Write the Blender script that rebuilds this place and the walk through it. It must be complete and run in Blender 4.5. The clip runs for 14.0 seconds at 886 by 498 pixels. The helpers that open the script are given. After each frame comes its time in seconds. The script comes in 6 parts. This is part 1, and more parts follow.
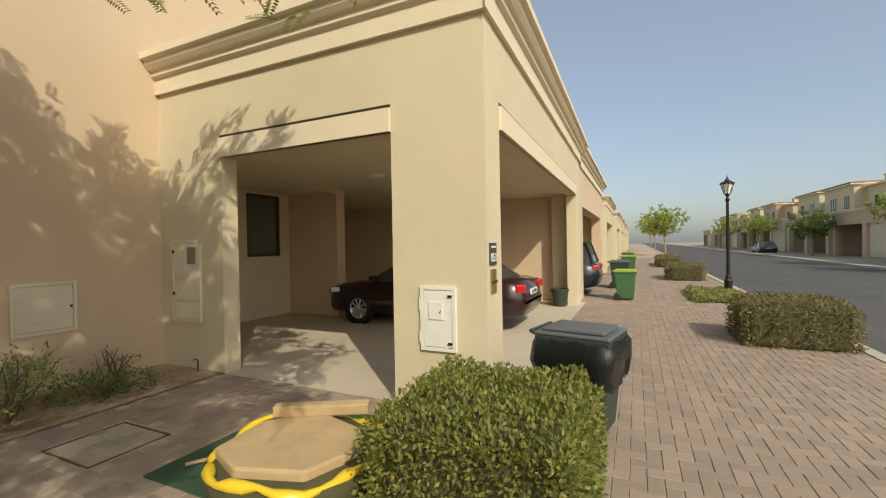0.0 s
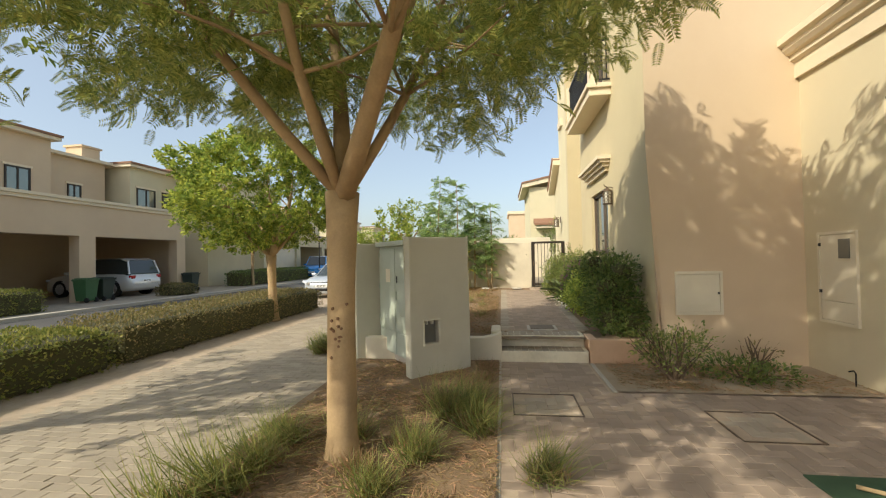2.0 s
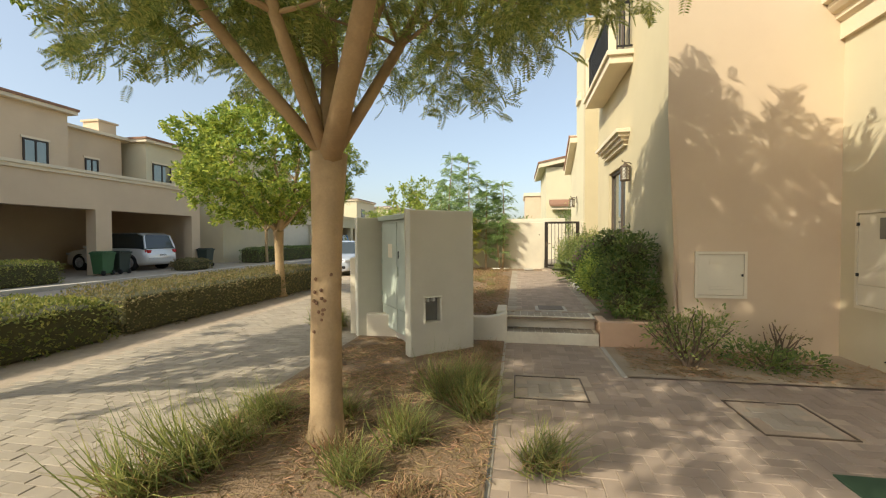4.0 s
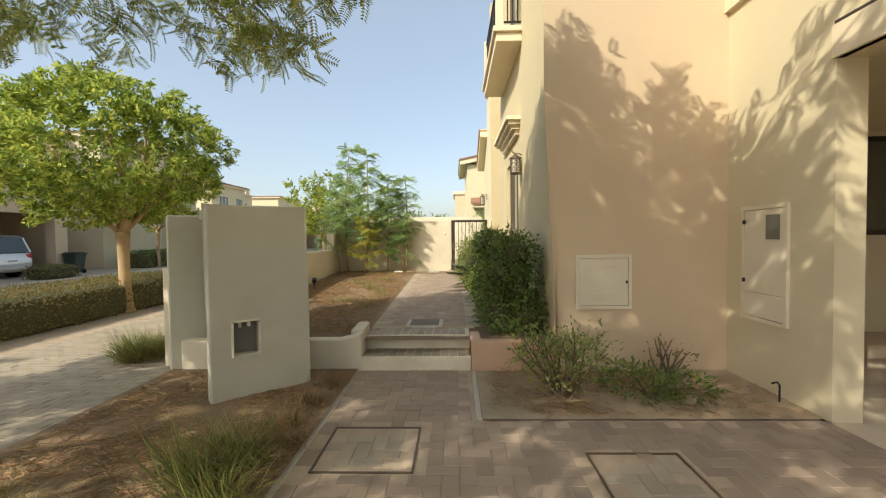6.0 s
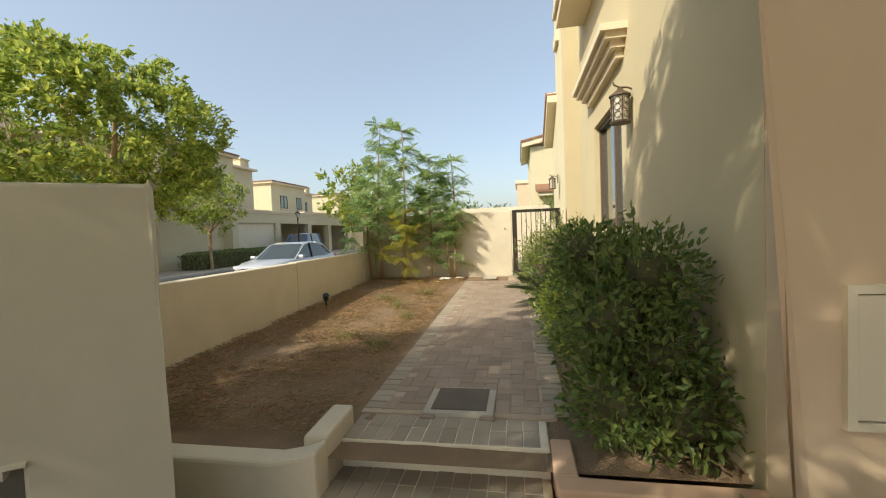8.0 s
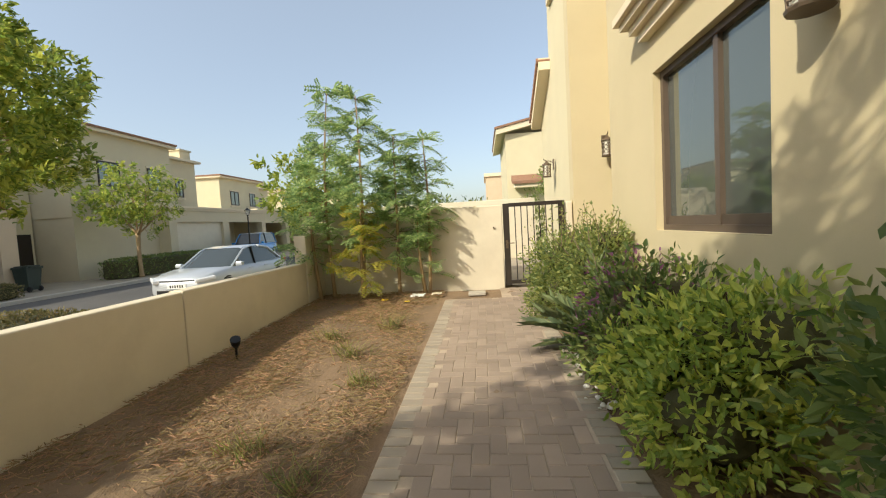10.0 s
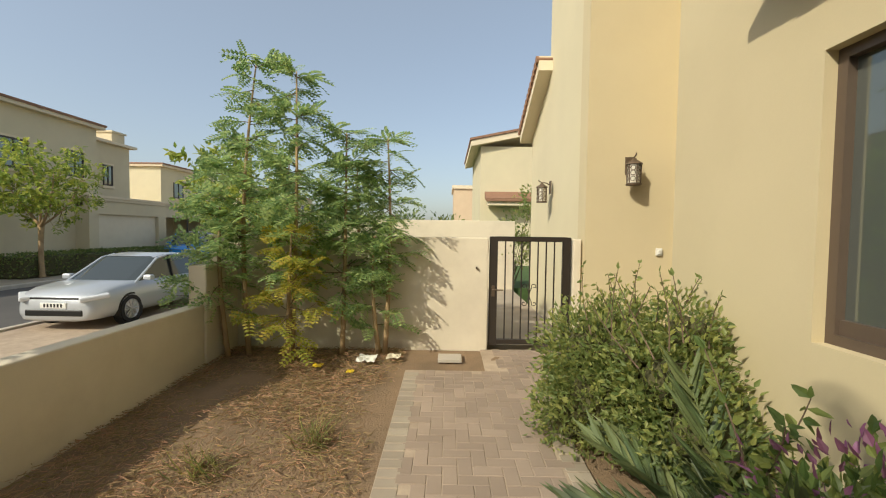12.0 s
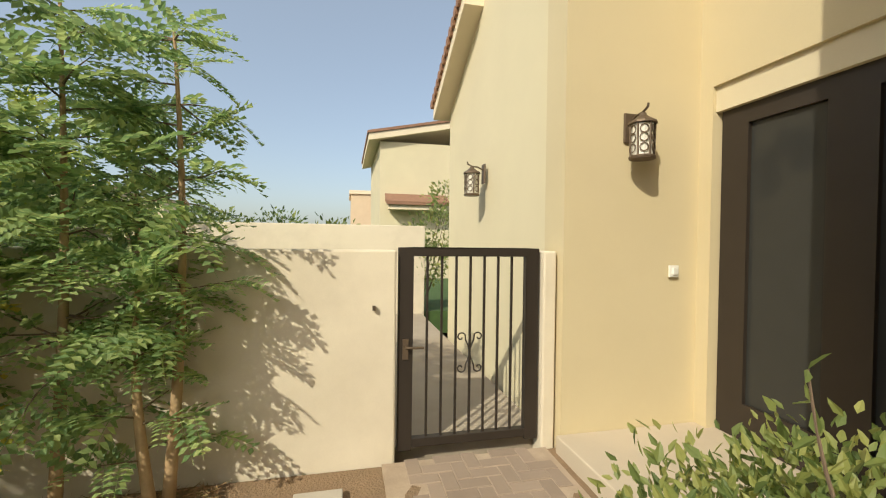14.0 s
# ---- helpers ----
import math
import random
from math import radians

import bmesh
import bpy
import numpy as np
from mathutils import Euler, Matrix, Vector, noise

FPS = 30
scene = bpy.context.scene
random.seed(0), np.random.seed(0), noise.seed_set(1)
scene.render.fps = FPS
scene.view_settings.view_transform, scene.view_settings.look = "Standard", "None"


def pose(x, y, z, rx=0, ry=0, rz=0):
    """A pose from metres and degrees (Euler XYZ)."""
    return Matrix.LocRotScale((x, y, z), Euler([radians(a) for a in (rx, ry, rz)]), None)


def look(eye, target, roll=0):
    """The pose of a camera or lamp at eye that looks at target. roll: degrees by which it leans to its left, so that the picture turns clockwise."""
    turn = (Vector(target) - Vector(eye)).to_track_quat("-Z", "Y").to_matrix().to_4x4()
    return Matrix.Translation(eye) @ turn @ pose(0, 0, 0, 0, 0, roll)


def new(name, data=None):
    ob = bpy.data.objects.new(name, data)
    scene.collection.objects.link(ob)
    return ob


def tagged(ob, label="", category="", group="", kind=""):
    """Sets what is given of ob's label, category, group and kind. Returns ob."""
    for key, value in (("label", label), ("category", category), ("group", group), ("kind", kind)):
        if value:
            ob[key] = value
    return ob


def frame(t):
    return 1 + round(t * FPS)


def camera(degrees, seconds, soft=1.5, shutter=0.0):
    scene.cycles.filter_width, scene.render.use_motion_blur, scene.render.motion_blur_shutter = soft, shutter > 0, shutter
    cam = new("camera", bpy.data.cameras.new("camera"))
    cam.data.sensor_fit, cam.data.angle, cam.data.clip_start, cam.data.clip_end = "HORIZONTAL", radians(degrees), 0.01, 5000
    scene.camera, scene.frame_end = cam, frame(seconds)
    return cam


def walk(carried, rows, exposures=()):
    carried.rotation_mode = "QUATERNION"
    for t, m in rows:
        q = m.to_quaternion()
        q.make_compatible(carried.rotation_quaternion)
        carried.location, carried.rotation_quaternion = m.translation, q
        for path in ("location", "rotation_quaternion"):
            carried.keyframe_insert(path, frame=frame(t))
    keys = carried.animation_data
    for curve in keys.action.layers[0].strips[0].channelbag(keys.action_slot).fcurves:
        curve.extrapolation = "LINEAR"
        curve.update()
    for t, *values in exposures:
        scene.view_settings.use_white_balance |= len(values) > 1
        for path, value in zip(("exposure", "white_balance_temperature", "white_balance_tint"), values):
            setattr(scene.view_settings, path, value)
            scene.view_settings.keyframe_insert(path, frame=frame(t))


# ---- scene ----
cam = camera(93.2, 14.0, 1.15)
PATH = [
    (0, (0.244, -0.073, 1.638), (-0.594, 1.743, 1.623), -1.0),
    (0.5, (0.206, -0.138, 1.637), (-1.245, 1.239, 1.663), -1.3),
    (1, (0.22, -0.14, 1.588), (-1.669, 0.517, 1.603), -0.9),
    (1.5, (0.218, -0.144, 1.577), (-1.753, 0.194, 1.605), -0.9),
    (2, (0.219, -0.274, 1.567), (-1.761, -0.553, 1.604), -1.2),
    (2.2, (0.198, -0.334, 1.560), (-1.713, -0.925, 1.570), 0.3),
    (4.3, (-0.134, -0.062, 1.467), (-2.121, -0.272, 1.383), -0.4),
    (4.5, (-0.169, 0.021, 1.557), (-2.166, -0.033, 1.466), -0.1),
    (5, (-0.421, 0.275, 1.512), (-2.407, 0.489, 1.413), 0.8),
    (5.5, (-0.879, 0.55, 1.488), (-2.873, 0.678, 1.409), -0.7),
    (6, (-1.349, 0.766, 1.510), (-3.348, 0.708, 1.452), -0.7),
    (6.5, (-1.858, 0.834, 1.531), (-3.855, 0.768, 1.452), -1.1),
    (7, (-2.631, 0.902, 1.571), (-4.615, 0.685, 1.453), -0.9),
    (7.3, (-2.974, 0.838, 1.604), (-4.943, 0.489, 1.571), -0.7),
    (7.5, (-3.396, 0.818, 1.586), (-5.374, 0.554, 1.449), -2.3),
    (7.6, (-3.535, 0.827, 1.566), (-5.499, 0.461, 1.485), -2.5),
    (9.8, (-6.045, 0.35, 1.679), (-8.031, 0.153, 1.555), -2.0),
    (10, (-6.225, 0.33, 1.686), (-8.212, 0.129, 1.570), -3.2),
    (10.5, (-6.645, 0.224, 1.830), (-8.634, 0.084, 1.680), -0.4),
    (11, (-7.034, 0.133, 1.996), (-9.017, 0.116, 1.735), -1.1),
    (11.5, (-7.553, 0.139, 2.038), (-9.542, 0.001, 1.874), -2.1),
    (12, (-8.146, 0.111, 2.034), (-10.144, 0.091, 1.954), 0.8),
    (12.5, (-8.793, 0.147, 2.052), (-10.792, 0.181, 2.052), -0.2),
    (13, (-9.452, 0.171, 2.042), (-11.452, 0.193, 2.034), 0.2),
    (13.5, (-10.058, 0.222, 2.037), (-12.028, 0.571, 2.053), 0.4),
    (14, (-10.674, 0.308, 2.029), (-12.622, 0.758, 1.995), 0.7),
]
walk(cam, [(t, look(eye, target, roll)) for t, eye, target, roll in PATH], exposures=[(0, 0.0), (1, 0.2), (2, 0.4), (4.5, 0.52), (5.5, 0.54), (6.5, 0.5), (7.5, 0.45), (10, 0.45), (11, 0.3), (12.5, 0.1), (14, 0.2)])

# ---- world, sun, exposure ----
SUN = Vector((2.75, -2.7, 2.85)).normalized()
world = bpy.data.worlds.new("World")
scene.world = world
world.use_nodes = True
wt = world.node_tree
sky = wt.nodes.new("ShaderNodeTexSky")
sky.sky_type, sky.sun_disc = "NISHITA", False
sky.sun_elevation = math.asin(SUN.z)
sky.sun_rotation = math.atan2(SUN.x, SUN.y)
sky.air_density, sky.dust_density, sky.ozone_density = 1.0, 2.5, 1.0
bg = wt.nodes["Background"]
bg.inputs[1].default_value = 0.165
haze = wt.nodes.new("ShaderNodeMix")
haze.data_type = "RGBA"
haze.inputs[0].default_value = 0.38
haze.inputs[7].default_value = (3.05, 3.35, 3.35, 1)
wt.links.new(sky.outputs[0], haze.inputs[6])
wt.links.new(haze.outputs[2], bg.inputs[0])
sun = new("sun", bpy.data.lights.new("sun", "SUN"))
sun.data.energy, sun.data.angle, sun.data.color = 3.3, radians(0.5), (1.0, 0.935, 0.76)
sun.matrix_world = look(SUN * 50, (0, 0, 0))


# ---- materials ----
def mat(name, base, rough=0.8, metal=0.0, var=0.12, scale=6.0, fine=90.0, bump=0.3, dist=0.004, stain=None, stain_amt=0.0, stain_scale=0.8, rnd=0.0, island=False, spec=0.5, leaf=0.0, coat=0.0):
    """A surface with broad and fine variation, optional stains and per-piece variation."""
    m = bpy.data.materials.new(name)
    m.use_nodes = True
    t = m.node_tree
    N, L = t.nodes, t.links
    p = N["Principled BSDF"]
    tc = N.new("ShaderNodeTexCoord")
    geo = N.new("ShaderNodeNewGeometry")
    pos = geo.outputs["Position"]
    n1 = N.new("ShaderNodeTexNoise")
    n1.inputs["Scale"].default_value, n1.inputs["Detail"].default_value = scale, 5
    L.new(pos, n1.inputs["Vector"])
    n2 = N.new("ShaderNodeTexNoise")
    n2.inputs["Scale"].default_value, n2.inputs["Detail"].default_value = fine, 3
    L.new(pos, n2.inputs["Vector"])
    def math_(op, a, b):
        k = N.new("ShaderNodeMath")
        k.operation = op
        for i, q in enumerate((a, b)):
            if isinstance(q, (int, float)):
                k.inputs[i].default_value = q
            else:
                L.new(q, k.inputs[i])
        return k.outputs[0]
    f = math_("ADD", math_("MULTIPLY", n1.outputs[0], 0.65), math_("MULTIPLY", n2.outputs[0], 0.35))
    val = math_("ADD", math_("MULTIPLY", math_("SUBTRACT", f, 0.5), var * 4), 1.0)
    if rnd:
        if island:
            r = geo.outputs["Random Per Island"]
        else:
            oi = N.new("ShaderNodeObjectInfo")
            r = oi.outputs["Random"]
        val = math_("MULTIPLY", val, math_("ADD", math_("MULTIPLY", r, rnd * 2), 1 - rnd))
    hsv = N.new("ShaderNodeHueSaturation")
    hsv.inputs["Color"].default_value = (*base, 1)
    L.new(val, hsv.inputs["Value"])
    if leaf and rnd:
        L.new(math_("ADD", math_("MULTIPLY", math_("SUBTRACT", r, 0.5), -0.07), 0.5), hsv.inputs["Hue"])
    col = hsv.outputs[0]
    if stain:
        n3 = N.new("ShaderNodeTexNoise")
        n3.inputs["Scale"].default_value, n3.inputs["Detail"].default_value, n3.inputs["Roughness"].default_value = stain_scale, 8, 0.65
        L.new(pos, n3.inputs["Vector"])
        ramp = N.new("ShaderNodeValToRGB")
        ramp.color_ramp.elements[0].position, ramp.color_ramp.elements[1].position = 0.45, 0.7
        L.new(n3.outputs[0], ramp.inputs[0])
        mx = N.new("ShaderNodeMix")
        mx.data_type = "RGBA"
        L.new(math_("MULTIPLY", ramp.outputs[0], stain_amt), mx.inputs[0])
        L.new(col, mx.inputs[6])
        mx.inputs[7].default_value = (*stain, 1)
        col = mx.outputs[2]
    L.new(col, p.inputs["Base Color"])
    L.new(math_("ADD", math_("MULTIPLY", math_("SUBTRACT", n2.outputs[0], 0.5), 0.15), rough), p.inputs["Roughness"])
    p.inputs["Metallic"].default_value = metal
    p.inputs["Specular IOR Level"].default_value = spec
    p.inputs["Coat Weight"].default_value = coat
    if bump:
        b = N.new("ShaderNodeBump")
        b.inputs["Strength"].default_value, b.inputs["Distance"].default_value = bump, dist
        L.new(f, b.inputs["Height"])
        L.new(b.outputs[0], p.inputs["Normal"])
    if leaf:
        tr = N.new("ShaderNodeBsdfTranslucent")
        L.new(col, tr.inputs["Color"])
        ms = N.new("ShaderNodeMixShader")
        ms.inputs[0].default_value = leaf
        L.new(p.outputs[0], ms.inputs[1])
        L.new(tr.outputs[0], ms.inputs[2])
        L.new(ms.outputs[0], N["Material Output"].inputs[0])
    return m


def glass_mat(name, tint, rough=0.02, film=0.0):
    """Dark tinted window glass: a glossy pane over a dim room."""
    m = bpy.data.materials.new(name)
    m.use_nodes = True
    p = m.node_tree.nodes["Principled BSDF"]
    p.inputs["Base Color"].default_value = (*tint, 1)
    p.inputs["Roughness"].default_value = rough
    p.inputs["IOR"].default_value = 1.6
    p.inputs["Metallic"].default_value = film
    return m


CREAM = mat("cream_stucco", (0.64, 0.555, 0.375), 0.9, var=0.05, scale=1.3, fine=160, bump=0.35, dist=0.003, stain=(0.5, 0.4, 0.27), stain_amt=0.25, stain_scale=0.5)
PEACH = mat("peach_stucco", (0.63, 0.487, 0.325), 0.9, var=0.05, scale=1.1, fine=160, bump=0.35, dist=0.003, stain=(0.5, 0.34, 0.22), stain_amt=0.25, stain_scale=0.5)
HONEY = mat("honey_stucco", (0.60, 0.505, 0.31), 0.9, var=0.05, scale=1.1, fine=160, bump=0.35, dist=0.003, stain=(0.46, 0.37, 0.22), stain_amt=0.25, stain_scale=0.5)
PALE = mat("pale_stucco", (0.66, 0.585, 0.39), 0.9, var=0.05, scale=1.3, fine=160, bump=0.35, dist=0.003, stain=(0.55, 0.45, 0.32), stain_amt=0.2, stain_scale=0.6)
TERRA = mat("terracotta_stucco", (0.62, 0.41, 0.265), 0.9, var=0.06, scale=1.6, fine=150, bump=0.35, dist=0.003, stain=(0.42, 0.27, 0.17), stain_amt=0.4, stain_scale=1.2)
WALLW = mat("off_white_render", (0.70, 0.62, 0.47), 0.9, var=0.06, scale=1.6, fine=140, bump=0.4, dist=0.003, stain=(0.42, 0.35, 0.25), stain_amt=0.35, stain_scale=0.9)
TRIM = mat("cream_moulding", (0.74, 0.63, 0.45), 0.85, var=0.04, scale=2, bump=0.2, dist=0.002)
GREYREN = mat("grey_green_render", (0.56, 0.53, 0.42), 0.9, var=0.06, scale=1.8, bump=0.35, dist=0.003, stain=(0.38, 0.34, 0.26), stain_amt=0.35)
CABM = mat("grey_green_steel", (0.42, 0.46, 0.38), 0.5, var=0.05, bump=0.05, stain=(0.3, 0.29, 0.22), stain_amt=0.3, stain_scale=2)
PANELM = mat("cream_painted_steel", (0.72, 0.64, 0.48), 0.5, var=0.05, bump=0.05, stain=(0.5, 0.42, 0.3), stain_amt=0.25, stain_scale=3)
WHITEM = mat("white_enamel", (0.78, 0.76, 0.68), 0.4, var=0.04, bump=0.03, stain=(0.5, 0.45, 0.35), stain_amt=0.25, stain_scale=4)
DARKBR = mat("dark_bronze_metal", (0.042, 0.032, 0.024), 0.5, metal=0.3, var=0.1, bump=0.05)
WINFR = mat("brown_window_aluminium", (0.13, 0.095, 0.07), 0.45, metal=0.2, var=0.08, bump=0.04)
BLACKM = mat("black_metal", (0.02, 0.02, 0.02), 0.45, metal=0.4, var=0.1, bump=0.05)
BRONZEL = mat("weathered_bronze", (0.14, 0.10, 0.065), 0.55, metal=0.5, var=0.2, bump=0.1)
FROST = mat("frosted_lantern_glass", (0.75, 0.72, 0.62), 0.25, var=0.05, bump=0.05)
GLASS = glass_mat("tinted_window_glass", (0.2, 0.22, 0.2), 0.03, 0.6)
DOORGLASS = mat("smoked_door_glass", (0.04, 0.04, 0.036), 0.1, var=0.05, bump=0, spec=0.25)
CARGLASS = glass_mat("car_glass", (0.045, 0.055, 0.055))
SIGHTM = mat("dull_grey_glass", (0.17, 0.16, 0.13), 0.4, var=0.15, bump=0.1)
ASPHALT = mat("asphalt", (0.085, 0.08, 0.074), 0.9, var=0.15, scale=0.7, fine=220, bump=0.5, dist=0.004, stain=(0.13, 0.12, 0.105), stain_amt=0.5, stain_scale=0.3)
SAND = mat("sandy_ground", (0.38, 0.30, 0.205), 0.95, var=0.2, scale=2.2, fine=70, bump=0.6, dist=0.01, stain=(0.28, 0.2, 0.12), stain_amt=0.6, stain_scale=1.2)
SOIL = mat("dry_garden_soil", (0.255, 0.17, 0.098), 0.97, var=0.25, scale=3.0, fine=60, bump=1.0, dist=0.035, stain=(0.19, 0.13, 0.075), stain_amt=0.8, stain_scale=1.6)
PAVER = mat("pink_brown_paver", (0.335, 0.255, 0.19), 0.92, var=0.12, scale=3, fine=120, bump=0.45, dist=0.003, stain=(0.3, 0.225, 0.165), stain_amt=0.45, stain_scale=1.3, rnd=0.14)
PAVERI = mat("pink_brown_paver_field", (0.315, 0.242, 0.182), 0.92, var=0.12, scale=3, fine=120, bump=0.45, dist=0.003, stain=(0.32, 0.24, 0.175), stain_amt=0.45, stain_scale=1.1, rnd=0.13, island=True)
PAVERG = mat("grey_paver_field", (0.37, 0.31, 0.23), 0.92, var=0.12, scale=3, fine=120, bump=0.45, dist=0.003, stain=(0.28, 0.22, 0.165), stain_amt=0.45, stain_scale=1.1, rnd=0.13, island=True)
JOINT = mat("sand_joint", (0.46, 0.36, 0.26), 0.97, var=0.2, scale=8, bump=0.5, dist=0.004, stain=(0.25, 0.18, 0.12), stain_amt=0.5)
CONC = mat("worn_concrete", (0.54, 0.46, 0.345), 0.9, var=0.08, scale=1.6, fine=110, bump=0.35, dist=0.003, stain=(0.4, 0.32, 0.23), stain_amt=0.5, stain_scale=0.7)
KERB = mat("concrete_kerb", (0.48, 0.43, 0.35), 0.9, var=0.1, bump=0.4, dist=0.004)
RISER = mat("whitewashed_riser", (0.74, 0.66, 0.50), 0.85, var=0.06, bump=0.2, stain=(0.4, 0.33, 0.24), stain_amt=0.5, stain_scale=3)
BARK = mat("smooth_tan_bark", (0.42, 0.29, 0.15), 0.85, var=0.2, scale=4, fine=60, bump=0.7, dist=0.008, stain=(0.17, 0.10, 0.06), stain_amt=0.5, stain_scale=2.6)
SCAR = mat("dark_bark_scar", (0.2, 0.11, 0.06), 0.9, var=0.2, bump=0.3)
TWIG = mat("brown_twig", (0.16, 0.11, 0.07), 0.9, var=0.2, bump=0.3)
FROND = mat("feathery_leaf", (0.40, 0.44, 0.13), 0.5, var=0.15, bump=0, rnd=0.35, island=True, leaf=0.65)
FICUS = mat("glossy_tree_leaf", (0.36, 0.43, 0.085), 0.45, var=0.15, bump=0, rnd=0.4, island=True, leaf=0.55)
MORINGA = mat("moringa_leaf", (0.34, 0.46, 0.18), 0.5, var=0.15, bump=0, rnd=0.35, island=True, leaf=0.55)
YELLOWSAP = mat("yellow_green_leaf", (0.5, 0.47, 0.08), 0.5, var=0.15, bump=0, rnd=0.3, island=True, leaf=0.5)
YELLOWLEAF = mat("yellowing_leaf", (0.32, 0.26, 0.035), 0.5, var=0.15, bump=0, rnd=0.3, island=True, leaf=0.4)
HEDGEM = mat("hedge_leaf", (0.25, 0.265, 0.06), 0.55, var=0.15, bump=0, rnd=0.4, island=True, leaf=0.45)
HEDGEDRY = mat("dry_hedge_leaf", (0.25, 0.215, 0.085), 0.65, var=0.15, bump=0, rnd=0.4, island=True, leaf=0.45)
BUSHM = mat("dark_shrub_leaf", (0.17, 0.23, 0.06), 0.45, var=0.15, bump=0, rnd=0.4, island=True, leaf=0.45)
LIMEM = mat("lime_shrub_leaf", (0.44, 0.53, 0.11), 0.4, var=0.15, bump=0, rnd=0.4, island=True, leaf=0.4)
OLIVEM = mat("grey_green_shrub_leaf", (0.28, 0.33, 0.10), 0.5, var=0.15, bump=0, rnd=0.35, island=True, leaf=0.55)
PURPLE = mat("purple_flower", (0.3, 0.12, 0.22), 0.5, var=0.15, bump=0, rnd=0.35, island=True, leaf=0.55)
SPEAR = mat("palm_leaf", (0.14, 0.175, 0.07), 0.4, var=0.15, bump=0, rnd=0.3, island=True, leaf=0.15)
GRASSM = mat("ornamental_grass", (0.30, 0.32, 0.10), 0.6, var=0.15, bump=0, rnd=0.4, island=True, leaf=0.45)
STRAW = mat("dry_straw", (0.36, 0.245, 0.12), 0.8, var=0.15, bump=0, rnd=0.4, island=True, leaf=0.2)
# in plants this dark colour stands for the shade behind the leaves
CORE = mat("dark_shade_core", (0.08, 0.075, 0.03), 0.95, var=0.2, bump=0.6, dist=0.02)
TURF = mat("green_turf_mat", (0.035, 0.075, 0.035), 0.95, var=0.2, fine=200, bump=0.7, dist=0.01)
LAWN = mat("lawn", (0.06, 0.11, 0.03), 0.95, var=0.25, fine=150, bump=0.8, dist=0.02)
STONEM = mat("sandstone_slab", (0.50, 0.36, 0.19), 0.9, var=0.12, scale=5, bump=0.6, dist=0.008, stain=(0.33, 0.23, 0.12), stain_amt=0.5, stain_scale=3)
YELLOW = mat("yellow_plastic_sheet", (0.75, 0.52, 0.03), 0.35, var=0.1, bump=0.4, dist=0.01)
PEBBLE = mat("white_pebble", (0.72, 0.68, 0.6), 0.7, var=0.08, bump=0.2, rnd=0.15, island=True)
BINM = mat("dark_green_bin_plastic", (0.03, 0.045, 0.035), 0.5, var=0.1, bump=0.05)
BINLID = mat("grey_bin_lid", (0.11, 0.115, 0.12), 0.5, var=0.1, bump=0.05)
BINGREEN = mat("green_bin_plastic", (0.05, 0.13, 0.05), 0.5, var=0.1, bump=0.05)
BINYEL = mat("lime_bin_lid", (0.35, 0.45, 0.04), 0.5, var=0.1, bump=0.05)
BAGM = mat("black_refuse_bag", (0.012, 0.013, 0.012), 0.25, var=0.2, bump=0.8, dist=0.02)
TILE = mat("clay_roof_tile", (0.28, 0.15, 0.09), 0.85, var=0.15, bump=0.3)
TYRE = mat("tyre_rubber", (0.02, 0.02, 0.02), 0.85, var=0.1, bump=0.2)
ALLOY = mat("alloy_rim", (0.55, 0.55, 0.56), 0.35, metal=0.8, var=0.05, bump=0)
PLATE = mat("number_plate_white", (0.8, 0.8, 0.76), 0.4, var=0.02, bump=0)
REDL = mat("red_lamp_lens", (0.45, 0.02, 0.02), 0.2, var=0.05, bump=0)
LAMPL = mat("clear_lamp_lens", (0.7, 0.72, 0.74), 0.15, var=0.05, bump=0)
BRASS = mat("aged_brass", (0.4, 0.28, 0.1), 0.45, metal=0.7, var=0.15, bump=0.1)
SIGNM = mat("dark_sign_plate", (0.06, 0.05, 0.045), 0.5, var=0.1, bump=0.05)


def paint(name, c):
    return mat(name, c, 0.35, metal=0.25, var=0.02, bump=0, coat=0.7)


SILVER, MAROON, WHITEC, BLACKC, BLUEC, DARKC = [paint(n, c) for n, c in (("silver_paint", (0.5, 0.53, 0.56)), ("maroon_paint", (0.028, 0.008, 0.012)), ("white_paint", (0.75, 0.75, 0.73)), ("navy_paint", (0.014, 0.018, 0.026)), ("blue_paint", (0.01, 0.24, 0.62)), ("dark_paint", (0.03, 0.03, 0.035)))]


